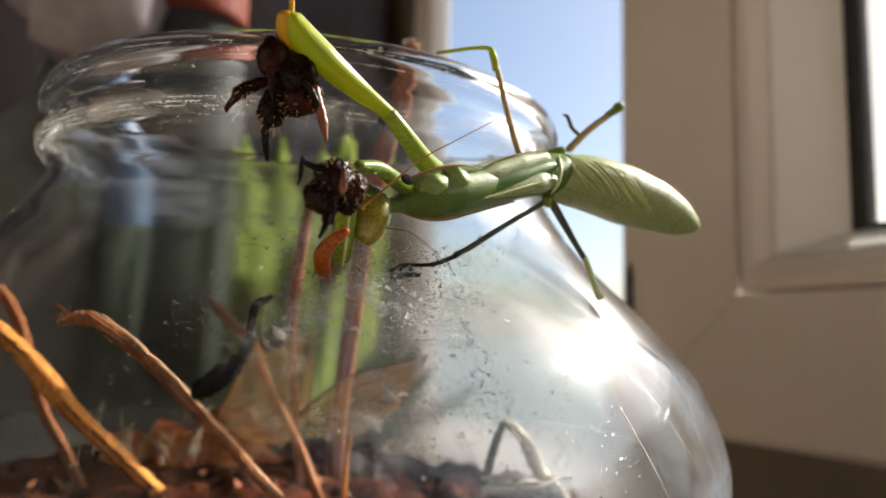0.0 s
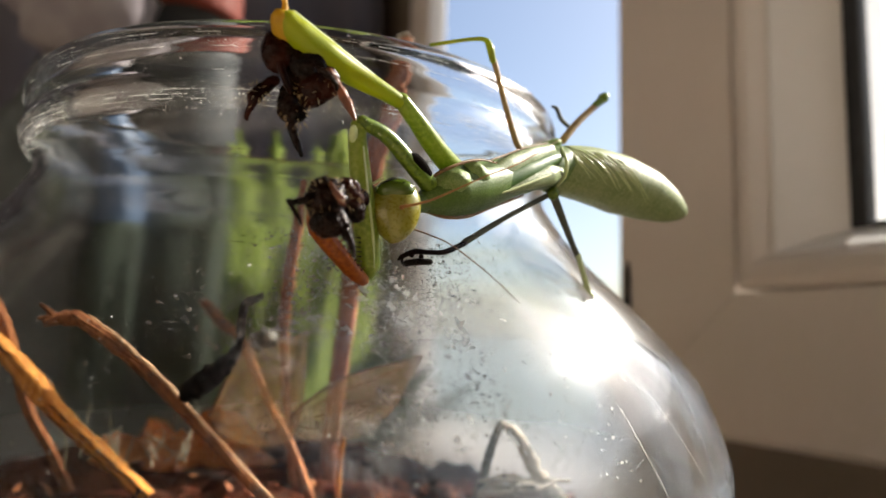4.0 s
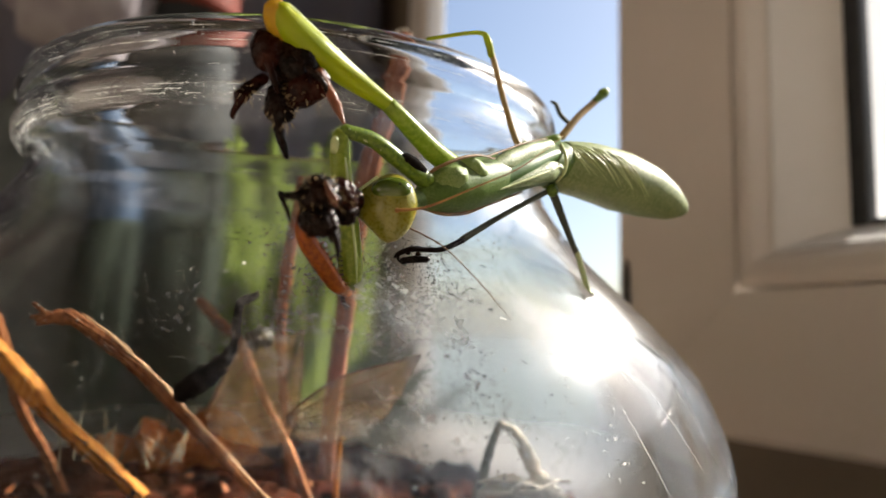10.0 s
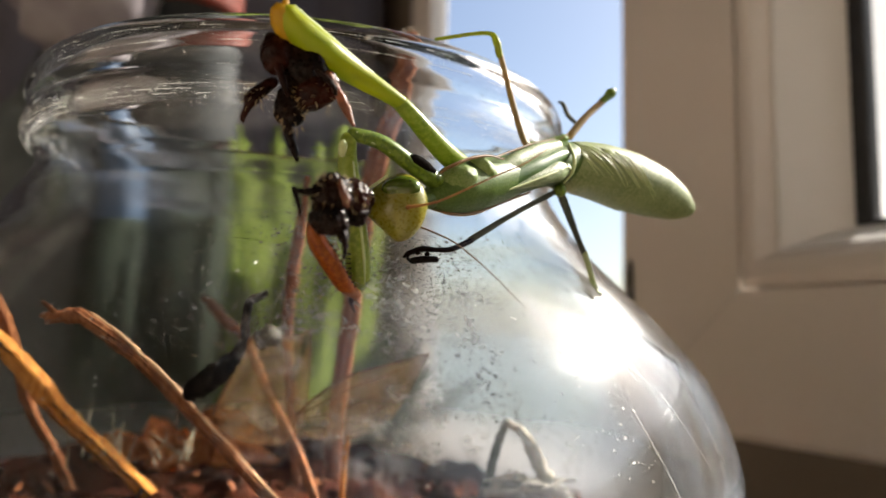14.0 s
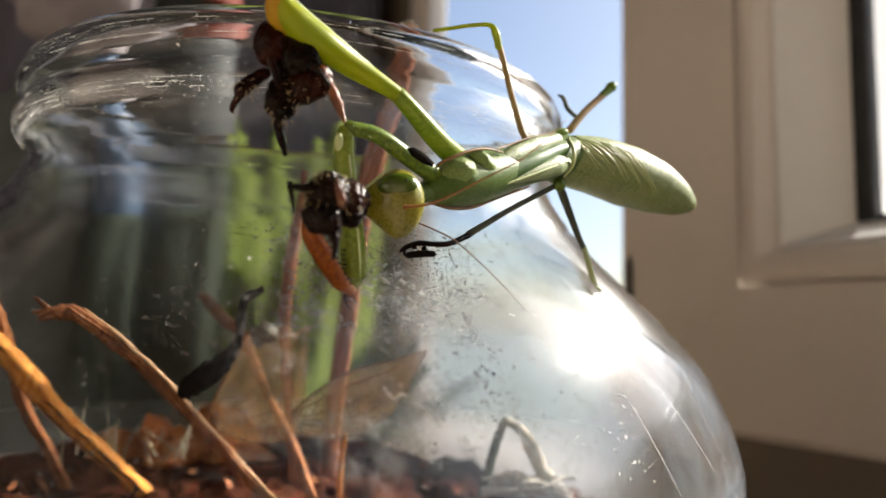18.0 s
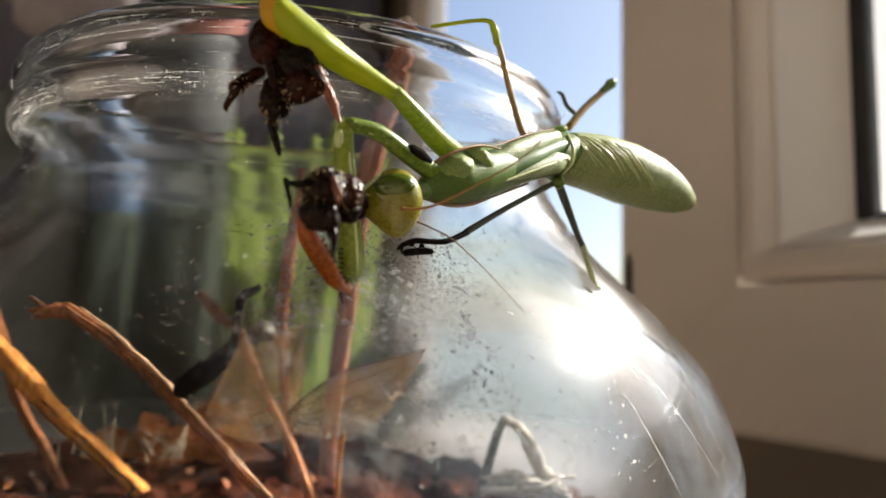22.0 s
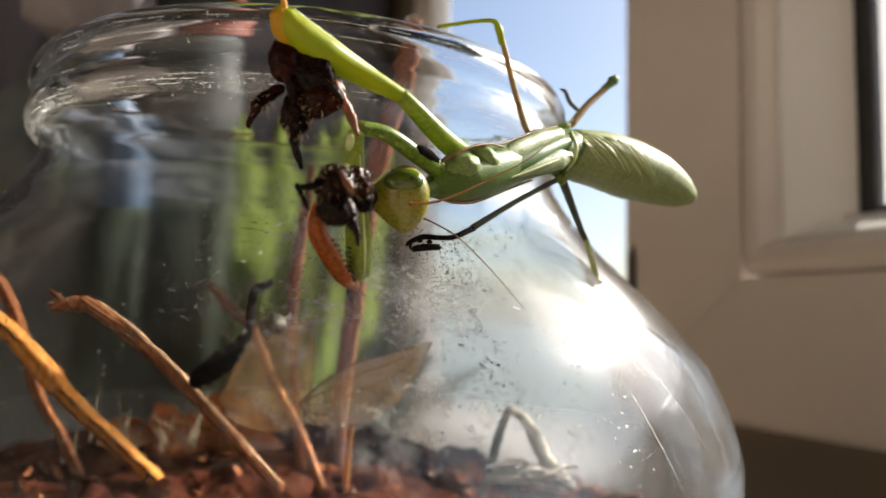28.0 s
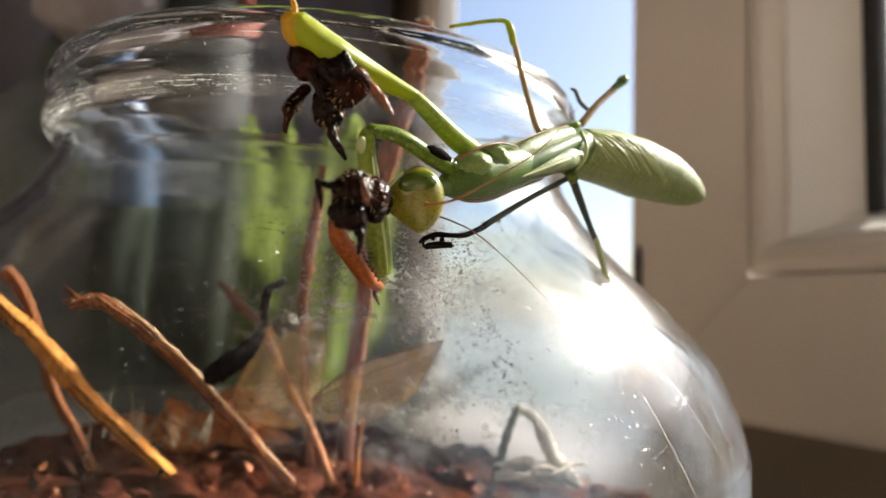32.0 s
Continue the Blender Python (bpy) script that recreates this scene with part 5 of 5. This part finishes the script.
    tube(b, [(15.9, -11.8, -11.8), (16.4, -14.8, -10), (16.9, -17.7, -8.6), (17.2, -18.5, -8.3)], [0.5, 0.5, 0.55, 0.7], 10, 24)
    part("shank", b, PALE, lg, "pale green shank", MM)
    lg = limb("hind_leg", [(12.9, 8, -14.5), (9, 6.8, -12.5), (6, 6.3, -11)], [0.9, 0.75, 0.6], LIMB, "hind leg reaching up to the rim")
    b = bmesh.new()
    tube(b, [(6, 6.3, -11), (5, 8.1, -10.5), (3.2, 13.5, -9), (1.6, 19.2, -7.8), (0.7, 21.7, -7)], [0.65, 0.55, 0.5, 0.48, 0.5], 10, 36)
    part("shank", b, TANLEG, lg, "tan shank", MM)
    b = bmesh.new()
    tube(b, [(1, 20.3, -7), (0.5, 22.5, -6.8), (-0.4, 23.9, -7), (-3.1, 24, -7.3), (-6.3, 23.7, -7.8), (-9.4, 23.4, -8.3)], [0.55, 0.65, 0.4, 0.33, 0.33, 0.3], 10, 40)
    part("foot", b, LIME, lg, "yellow-green long foot", MM)
    lg = limb("hind_leg", [(14.1, 8.7, -17), (17.5, 12.7, -19.5), (21.5, 16.4, -22.5)], [0.7, 0.62, 0.6], TANLEG, "tan leg pointing away with a green tip")
    b = bmesh.new()
    lump(b, (23, 17.9, -23.5), (1.15, 0.95, 1.1), (0, 0, 40), 0.15, 1, 3)
    tube(b, [(20.9, 16, -22), (22.7, 17.5, -23.3)], [0.6, 0.8], 10)
    part("knee", b, LIMB, lg, "green knobbed knee", MM)
    limb("hind_foot", [(16.1, 12.1, -21.5), (14.6, 13.5, -21.2), (13.8, 15.3, -21), (12.9, 15.8, -21)], [0.4, 0.42, 0.4, 0.2], DARKLEG, "dark curled foot", 8)


def bristles(b, at, size, count, length, seed):
    rnd = random.Random(seed)
    for _ in range(count):
        d = Vector((rnd.uniform(-1, 1), rnd.uniform(-1, 1), rnd.uniform(-0.3, 1))).normalized()
        q = Vector(at) + Vector((d.x * size[0], d.y * size[1], d.z * size[2])) * 0.97
        spike(b, q, q + (d + Vector((0, -0.4, 0))) * length * rnd.uniform(0.6, 1.3), 0.065, 4)


def build_bee():
    """The two halves of the bee that is being eaten."""
    bee = tagged(new("bee_remains"), "half of a dark maroon bee hanging from the raised foreleg", "bee", "parts of the eaten bee")
    bee.matrix_world = BODY
    rig["bee"] = bee
    for name, at, size, turn, mat in (("abdomen_plate", (-27.5, 12, 23.2), (2.0, 2.7, 2.0), (0, 0, 10), MAROON), ("body", (-24.7, 10.7, 22), (3.0, 3.2, 2.4), (0, 0, 20), BLACK),
                                      ("abdomen_plate", (-23.1, 7.9, 22), (3.0, 2.2, 2.2), (0, 0, 30), MAROON), ("body", (-26.5, 5.9, 23), (1.5, 2.3, 1.5), (0, 0, -8), BLACK),
                                      ("body", (-25.5, 4.5, 23), (1.3, 1.0, 1.2), (0, 0, 20), BLACK)):
        b = bmesh.new()
        lump(b, at, size, turn, 0.14, 0.6, 5)
        part(name, b, mat, bee, "", MM)
    b = bmesh.new()
    tube(b, [(-27.5, 12.9, 24), (-27.1, 10.5, 24.5), (-26.4, 8.2, 24.5), (-26, 6.7, 24)], [0.35, 0.5, 0.45, 0.25], 8, 24)
    part("wing_root", b, MAROON, bee, "torn maroon wing root", MM)
    b = bmesh.new()
    tube(b, [(-28, 8.9, 22.8), (-29.4, 7.8, 23.2), (-30.5, 6.6, 23.5), (-30.9, 5.7, 23.6), (-31.5, 4.4, 23.6), (-31.4, 3.9, 23.6)], [0.7, 0.85, 0.95, 0.5, 0.35, 0.15], 10, 40, 1, (0, 0, 1), 0.2, 1)
    part("leg", b, MAROON, bee, "maroon bristly leg", MM)
    b = bmesh.new()
    tube(b, [(-26.2, 4, 23.2), (-25.9, 2.1, 23.5), (-25.4, 0.6, 23.7), (-25, -0.7, 23.7)], [0.8, 0.6, 0.5, 0.25], 10, 40, 1, (0, 0, 1), 0.25, 1)
    part("leg", b, BLACK, bee, "", MM)
    b = bmesh.new()
    tube(b, [(-21.5, 9.7, 23), (-20.2, 7.4, 23.5), (-19.2, 5.4, 23.8), (-18.3, 3.4, 24)], [0.5, 0.6, 0.6, 0.2], 10, 40, 1, (0, 0, 1), 0.25, 1)
    part("leg", b, AMBER, bee, "amber bristly leg", MM)
    b = bmesh.new()
    tube(b, [(-22.7, 9.8, 24.2), (-21.6, 9, 24.5), (-20.6, 7.9, 24.4), (-20.4, 7, 24)], [0.3, 0.4, 0.35, 0.2], 8, 20, 1, (0, 0, 1), 0.4, 2)
    part("shell_edge", b, BLACK, bee, "", MM)
    b = bmesh.new()
    bristles(b, (-23.1, 7.4, 22), (3.1, 2.3, 2.2), 60, 0.8, 1)
    bristles(b, (-30.1, 7.1, 23.4), (1.1, 1.3, 1.0), 26, 0.8, 2)
    bristles(b, (-25.9, 4.9, 23), (1.8, 2.2, 1.6), 40, 0.8, 3)
    part("hair", b, HAIR, bee, "pale bristles", MM)

    prey = tagged(new("bee_remains"), "black chewed bee body held in the mantis's jaws", "bee", "parts of the eaten bee")
    prey.matrix_world = BODY
    rig["prey"] = prey
    for name, at, size, turn, mat in (("body", (-20.4, -5.3, 29.4), (2.5, 2.4, 2.0), (0, 0, 10), BLACK), ("body", (-20.5, -7.8, 30), (2.3, 1.9, 1.8), (0, 0, -30), BLACK),
                                      ("body", (-18.3, -5.2, 28.2), (1.9, 2.1, 1.7), (0, 0, 20), MAROON), ("body", (-17.9, -7, 27.7), (1.5, 1.4, 1.4), (0, 0, 0), BLACK),
                                      ("body", (-18.9, -9, 29.7), (0.8, 1.5, 0.8), (0, 0, 15), BLACK)):
        b = bmesh.new()
        lump(b, at, size, turn, 0.18, 0.9, 5)
        part(name, b, mat, prey, "", MM)
    b = bmesh.new()
    lump(b, (-19, -5.1, 30.9), (0.5, 1.5, 0.3), (0, 0, 25), 0.4, 1.2, 3)
    part("torn_flesh", b, AMBER, prey, "torn pinkish-brown flesh", MM)
    b = bmesh.new()
    tube(b, [(-21, -4.4, 30.2), (-22.6, -5.2, 31), (-23.9, -5.3, 31.2), (-24.4, -5, 31.2), (-24.1, -5.7, 31.2), (-23.6, -6.8, 31.2), (-23.3, -8, 31.2)], [0.5, 0.45, 0.35, 0.25, 0.3, 0.3, 0.12], 8, 44, 1, (0, 0, 1), 0.2, 1)
    part("leg", b, BLACK, prey, "", MM)
    b = bmesh.new()
    tube(b, [(-18.8, -9, 30.2), (-18.3, -10.5, 30.7), (-18.2, -12, 31)], [0.5, 0.4, 0.2], 8, 20, 1, (0, 0, 1), 0.3, 1)
    part("leg", b, BLACK, prey, "", MM)
    b = bmesh.new()
    bristles(b, (-20.4, -5.3, 29.4), (2.5, 2.4, 2.1), 70, 0.9, 5)
    bristles(b, (-18.3, -5.2, 28.2), (2.0, 2.1, 1.8), 25, 0.7, 6)
    part("hair", b, HAIR, prey, "pale bristles", MM)


# ---- what moves ----
def aim(a0, b0, a1, b1):
    """The pose, in metres, that lays the stretch a0-b0 (millimetres) on a1-b1."""
    a0, b0, a1, b1 = (Vector(v) * MM for v in (a0, b0, a1, b1))
    q = (b0 - a0).rotation_difference(b1 - a1)
    return Matrix.Translation(a1) @ q.to_matrix().to_4x4() @ Matrix.Translation(-a0)


def about(p, rx, ry, rz, dx=0.0, dy=0.0):
    """A turn about the place p with a shift, both in millimetres."""
    p = Vector(p) * MM
    return Matrix.Translation(p + Vector((dx, dy, 0)) * MM) @ Euler([radians(v) for v in (rx, ry, rz)]).to_matrix().to_4x4() @ Matrix.Translation(-p)


def motions():
    # the whole body sways: seconds, shift, turn
    sway = ((0, -1.9, 0, -8, -3.0), (0.3, -1.7, 0.1, -7, -2.6), (0.5, -1.0, 0.3, -4, -1.6), (0.8, 0.2, 0.6, 1, 0.2), (1, 0.5, 0.8, 3, 0.6), (1.5, 0.3, 0.6, 1, 0.2), (2.5, 0.3, 0.4, 0, 0), (3.5, 0.3, 0.1, 0, 0), (6, 0.35, 0.05, 0, 0),
            (9, 0.15, 0.1, 0, 0), (13, 0, 0, 0, 0), (17, 0, 0.2, 0, -0.3), (20, -0.1, 0.1, 0, -0.2), (23, 0, 0.2, 0, -0.4), (25, -0.3, 0.2, 0, 0), (28, -0.2, 0.35, 0, 0), (30, -0.25, 0.3, 0, 0), (32, -0.3, 0.75, 0, 0))
    walk(mantis, [(t, BODY @ about((0, 0, 0), 0, a, r, x, y)) for t, x, y, a, r in sway])
    # the head nods as it chews: seconds, nod, turn, roll, shift
    neck = (-10.9, -4.7, 15)
    chew = ((0, -20, -16, 16, 0.2, -0.4), (0.3, -22, -16, 14, 0, -0.2), (0.6, -28, -8, 4, 0, 0), (0.8, -30, -6, 2, 0, 0), (1, -28, -4, 0, 0, 0), (1.5, -28, 0, 3, 0, 0), (2, -30, 0, 4, 0, 0), (2.5, -28, 0, 2, 0, 0), (3, -24, 0, 0, 0, 0), (3.5, -16, 0, 0, 0, 0),
            (5.5, 4, 0, 0, 0, 0), (6, 12, 0, 3, 0.3, 0), (6.5, 14, 0, 2, 0.3, 0), (7, 10, 0, 2, 0.3, 0), (7.5, 16, 0, 3, 0.2, 0), (8, 4, 0, 0, 0, 0), (8.5, 9, 0, 2, 0, 0), (9, 10, 0, 2, 0, 0), (9.5, 5, 0, 0, 0, 0), (10, 1, 0, -2, 0, 0), (10.5, 11, 0, 2, 0, 0),
            (11, 1, 0, 0, 0, 0), (11.5, 3, 0, 0, 0, 0), (12, 0, 0, 0, 0, 0), (12.5, -6, 0, -2, 0, 0), (13, 0, 0, 0, 0, 0), (13.5, -2, 0, 0, 0, 0), (14, -4, 0, 0, 0, 0), (14.5, -8, 0, 0, 0, 0), (16.5, 5, 0, 2, 0, 0), (17, 2, 0, 2, 0, 0), (17.5, 1, 0, 0, 0, 0), (18, 4, 0, 2, 0, 0),
            (18.5, -4, 0, -1, 0, 0), (19, 4, 0, 2, 0, 0), (19.5, 6, 0, 2, 0, 0), (20, 1, 0, 0, 0, 0), (20.5, -1, 0, -2, 0, 0), (21, 5, 0, 0, 0, 0), (21.5, 10, 0, 2, 0, 0), (22, 11, 0, 3, 0, 0), (22.5, 8, 0, 2, 0, 0), (23, 7, 0, 1, 0, 0), (23.5, 10, 0, 2, 0, 0), (24, 19, 0, 6, 0, 0),
            (24.5, 15, 0, 6, 0, 0), (25, 19, 0, 8, 0, 0), (25.5, 18, 0, 7, 0, 0), (27.5, 9, 0, 3, 0, 0), (28, 7, 0, 0, 0, 0), (28.5, 7, 0, 0, 0, 0), (29, 9, 0, -3, 0, 0), (29.5, 4, 0, -4, 0, 0), (30, 8, 0, -2, 0, 0), (30.5, 15, 0, 2, 0, 0), (31, 15, 0, 3, 0, 0), (31.5, 14, 0, 4, 0, 0), (32, 9, 0, 5, 0, 0))
    walk(rig["head"], [(t, about(neck, a, b, c, x, y)) for t, a, b, c, x, y in chew])
    # raised front leg and the half bee under it
    base, knee, top = (-5.3, 1.2, 6.7), (-13.7, 8.1, 16), (-26.3, 17.2, 25)
    raised = ((0, -1.15, 0.2, -2.6, 3.6), (0.3, -0.6, 0.6, -1.2, 2.6), (0.5, 0.15, 1.3, 0.1, 1.6), (1, 0, 3.3, 2.4, 1.5), (1.5, -0.35, 3.1, 1.4, 2.4), (2, -0.2, 3.0, 0.8, 1.0), (3, 0, 2.9, 0.2, 0.9), (3.5, 0.9, 1.9, 0.1, 0.7), (6, 1.0, 0.6, 0.5, 0.6), (7, 0.8, 0, 0.2, 0.1),
              (8, 0.3, -0.35, 0, 0.7), (9, 0, -0.35, -0.4, 0.5), (11, 0.2, -0.15, -0.1, 0.8), (12, 0.15, 0.3, -0.4, 0.6), (13, 0, 0, 0, 0), (14, -0.15, 0.3, -0.7, 0.1), (17, 0.05, 0.4, -0.6, 0.1), (20, 0, 0, -0.3, -0.3), (23, 0.15, -0.1, 0, -1.5), (25, -0.35, 0, -0.3, -1.5), (28, -0.3, -0.2, -0.5, -2.0), (30, -0.5, -0.35, -0.6, -2.1), (31, -1.1, 0, -0.9, -2.1), (32, -1.0, 0.3, -1.2, -2.1))
    rows = np.array(sway)

    def still(t):
        """Undoes the body's sway at t, for limbs whose own places are known."""
        x, y, a, r = (float(np.interp(t, rows[:, 0], rows[:, k])) for k in (1, 2, 3, 4))
        return about((0, 0, 0), 0, a, r, x, y).inverted()
    def shifted(p, x, y):
        return (p[0] + x, p[1] + y, p[2])
    walk(rig["cox_a"], [(t, aim(base, knee, base, still(t) @ (Vector(shifted(knee, x, y)) * MM) / MM)) for t, x, y, u, v in raised])
    walk(rig["fem_a"], [(t, still(t) @ aim(knee, top, shifted(knee, x, y), shifted(top, u, v))) for t, x, y, u, v in raised])
    walk(rig["tib_a"], [(t, still(t) @ aim(knee, top, shifted(knee, x, y), shifted(top, u, v))) for t, x, y, u, v in raised])
    hang = ((0, -1.4, 1.4, -14), (0.5, -0.6, 2.4, -8), (1, 0.3, 2.6, -6), (1.5, 0.2, 2.6, -2), (2, 0.4, 2.2, 0), (3, 0.5, 1.6, 2), (3.5, 0.5, 1.4, 2), (6, 0.7, 0.8, 2), (7, 0.8, 0.3, 2), (8, 0.2, 0.4, 0), (9, -0.2, 0.4, -1), (11, 0.1, 0.5, 0), (12, -0.1, 0.5, 0), (13, 0, 0, 0), (14, -0.4, 0.1, 0),
            (17, -0.3, 0.1, 3), (18, -0.4, 0.1, -3), (20, -0.4, 0, 2), (22, -0.4, -0.3, -4), (23, -0.5, -0.6, -6), (25, -0.4, -0.8, -4), (28, 0, -1.8, -2), (30, 0, -1.7, 2), (31, 0, -1.6, -3), (31.5, 0, -1.4, 4), (32, 0, -1.0, 12))
    top_of_bee = (-25.9, 12.9, 23)
    walk(rig["bee"], [(t, BODY @ about(top_of_bee, 0, 0, r, x, y)) for t, x, y, r in hang])
    # lowered front leg: knee and tip
    shoulder, k0, t0 = (-9, -2.1, 12.8), (-19.5, 2.8, 21), (-18.8, -16.4, 26)
    low = ((0, (-18.6, -0.4, 24.5), (-23.4, -14.1, 11.0), -20), (0.3, (-18.0, -0.6, 24.5), (-21.8, -13.9, 11.0), -12), (0.6, (-17.8, 3.6, 22.0), (-22.7, -13.4, 20.0), -12), (0.8, (-17.0, 4.4, 20.0), (-17.6, -13.2, 22.0), -10), (1, (-16.4, 4.3, 20), (-14.3, -12.8, 23), -8), (1.5, (-17.8, 5.4, 20), (-16.4, -13.6, 24), 2), (2, (-17, 4.7, 20), (-17.3, -13.6, 25), 9), (3, (-16.9, 5.3, 20), (-16.9, -13.3, 26), 9),
           (6, (-19.1, 3.9, 18), (-18.4, -14.9, 25.5), 4), (8, (-19, 3.3, 20), (-18.6, -16.2, 26), 0), (10, (-19.2, 3.1, 20), (-18.8, -16.2, 26), 1), (11, (-19.6, 3, 20), (-18, -15.7, 26), 1), (13, k0, t0, 0), (14.5, (-19.8, 2.8, 21), (-19.3, -16.5, 26), -1),
           (17, (-19.5, 2.7, 21), (-19.4, -16.4, 26), -2), (20, (-19.9, 2.7, 21), (-19, -16.5, 26), 0), (23, (-18.7, 2.5, 21), (-19.5, -16, 26), 0), (25, (-19.1, 2.5, 21), (-19.3, -15.9, 26), 0), (28, (-19.1, 2.3, 21), (-19.8, -15.1, 26.5), 0), (30, (-19.4, 2.3, 21), (-19.2, -15.3, 26.5), 0), (32, (-19.9, 2.3, 21), (-18.8, -15.4, 26.5), 0))
    full = Vector(k0) - Vector(shoulder)

    def reach(t, k):
        """The knee swung towards or off the glass, so that the coxa keeps its length."""
        v = still(t) @ (Vector(k) * MM) / MM - Vector(shoulder)
        v.z = math.sqrt(max(full.length_squared - v.x * v.x - v.y * v.y, 1.0)) if v.x * v.x + v.y * v.y < full.length_squared else v.z
        return Vector(shoulder) + v
    shank = (Vector(t0) - Vector(k0)).length

    def tip(t, k, e):
        """The femur's end swung back to the glass, so that the femur keeps its length."""
        e = still(t) @ (Vector(e) * MM) / MM
        v = e - k
        rest = shank * shank - v.x * v.x - v.y * v.y
        return Vector((e.x, e.y, max(k.z - math.sqrt(rest), e.z - 9))) if rest > 0 else e
    low = [(t, reach(t, k), e, o) for t, k, e, o in low]
    low = [(t, k, tip(t, k, e), o) for t, k, e, o in low]
    walk(rig["cox_b"], [(t, aim(shoulder, k0, shoulder, k)) for t, k, e, o in low])
    walk(rig["fem_b"], [(t, aim(k0, t0, k, e)) for t, k, e, o in low])
    walk(rig["tib_b"], [(t, aim(k0, t0, k, e) @ about(t0, 0, 0, o)) for t, k, e, o in low])
    # the prey in the jaws
    mid = (-19.9, -6.2, 25)
    turned = ((0, -0.5, 3.0, -30), (0.3, -0.7, 2.6, -34), (0.6, -0.4, 1.6, -20), (1, 1.2, 0.6, -10), (1.5, 0.9, 0.6, 0), (2, 0.6, 0.3, 4), (3, 0.7, 1.0, 12), (3.5, 0.6, 0.6, 10), (5.5, 0.3, 0.3, 4), (6, 0.4, 0.2, -6), (7, 0.5, 0.3, 2), (8, 0.1, 0.1, 0), (9, 0, -0.2, 6), (10, 0.1, 0, 0), (11, 0.3, 0.2, -4), (12, 0, 0, 2), (13, 0, 0, 0),
              (14, 0, 0.1, -6), (14.5, -0.1, 0, -8), (17, -0.1, -0.3, -16), (18, 0, -0.4, -12), (19, -0.1, -0.2, -10), (20, 0, -0.4, -14), (21, 0.1, -0.2, -4), (22, 0.1, -0.3, -10), (23, 0, 0, -2), (24, 0, -0.3, -12), (25, 0.2, 0.4, 4), (27.5, 0.1, 0.3, 8), (28, 0, 0.3, 4), (29, 0.2, 0.2, 10), (30, 0.3, 0.2, 2), (31, 0.2, 0.1, 8), (32, -0.2, -0.2, -12))
    walk(rig["prey"], [(t, BODY @ about(mid, 0, 0, r, x, y)) for t, x, y, r in turned])
    # feet shift in the first second
    k1, k2 = (10.9, -1.4, -7), (11.8, -1.8, -11.5)
    walk(rig["mid"], [(0, about(k1, 0, 0, 8)), (0.3, about(k1, 0, 0, 6)), (0.6, about(k1, 0, 0, 0.5)), (1, about(k1, 0, 0, -1)), (2, about(k1, 0, 0, 0)), (32, about(k1, 0, 0, 0))])
    walk(rig["low"], [(0, about(k2, 0, 0, 11)), (0.5, about(k2, 0, 0, 6)), (1, about(k2, 0, 0, 1)), (2, about(k2, 0, 0, 1)), (5, about(k2, 0, 0, 0)), (32, about(k2, 0, 0, 0))])


build_room()
build_window()
build_table()
build_jar()
build_contents()
build_litter()
build_beyond()
build_mantis()
build_bee()
motions()
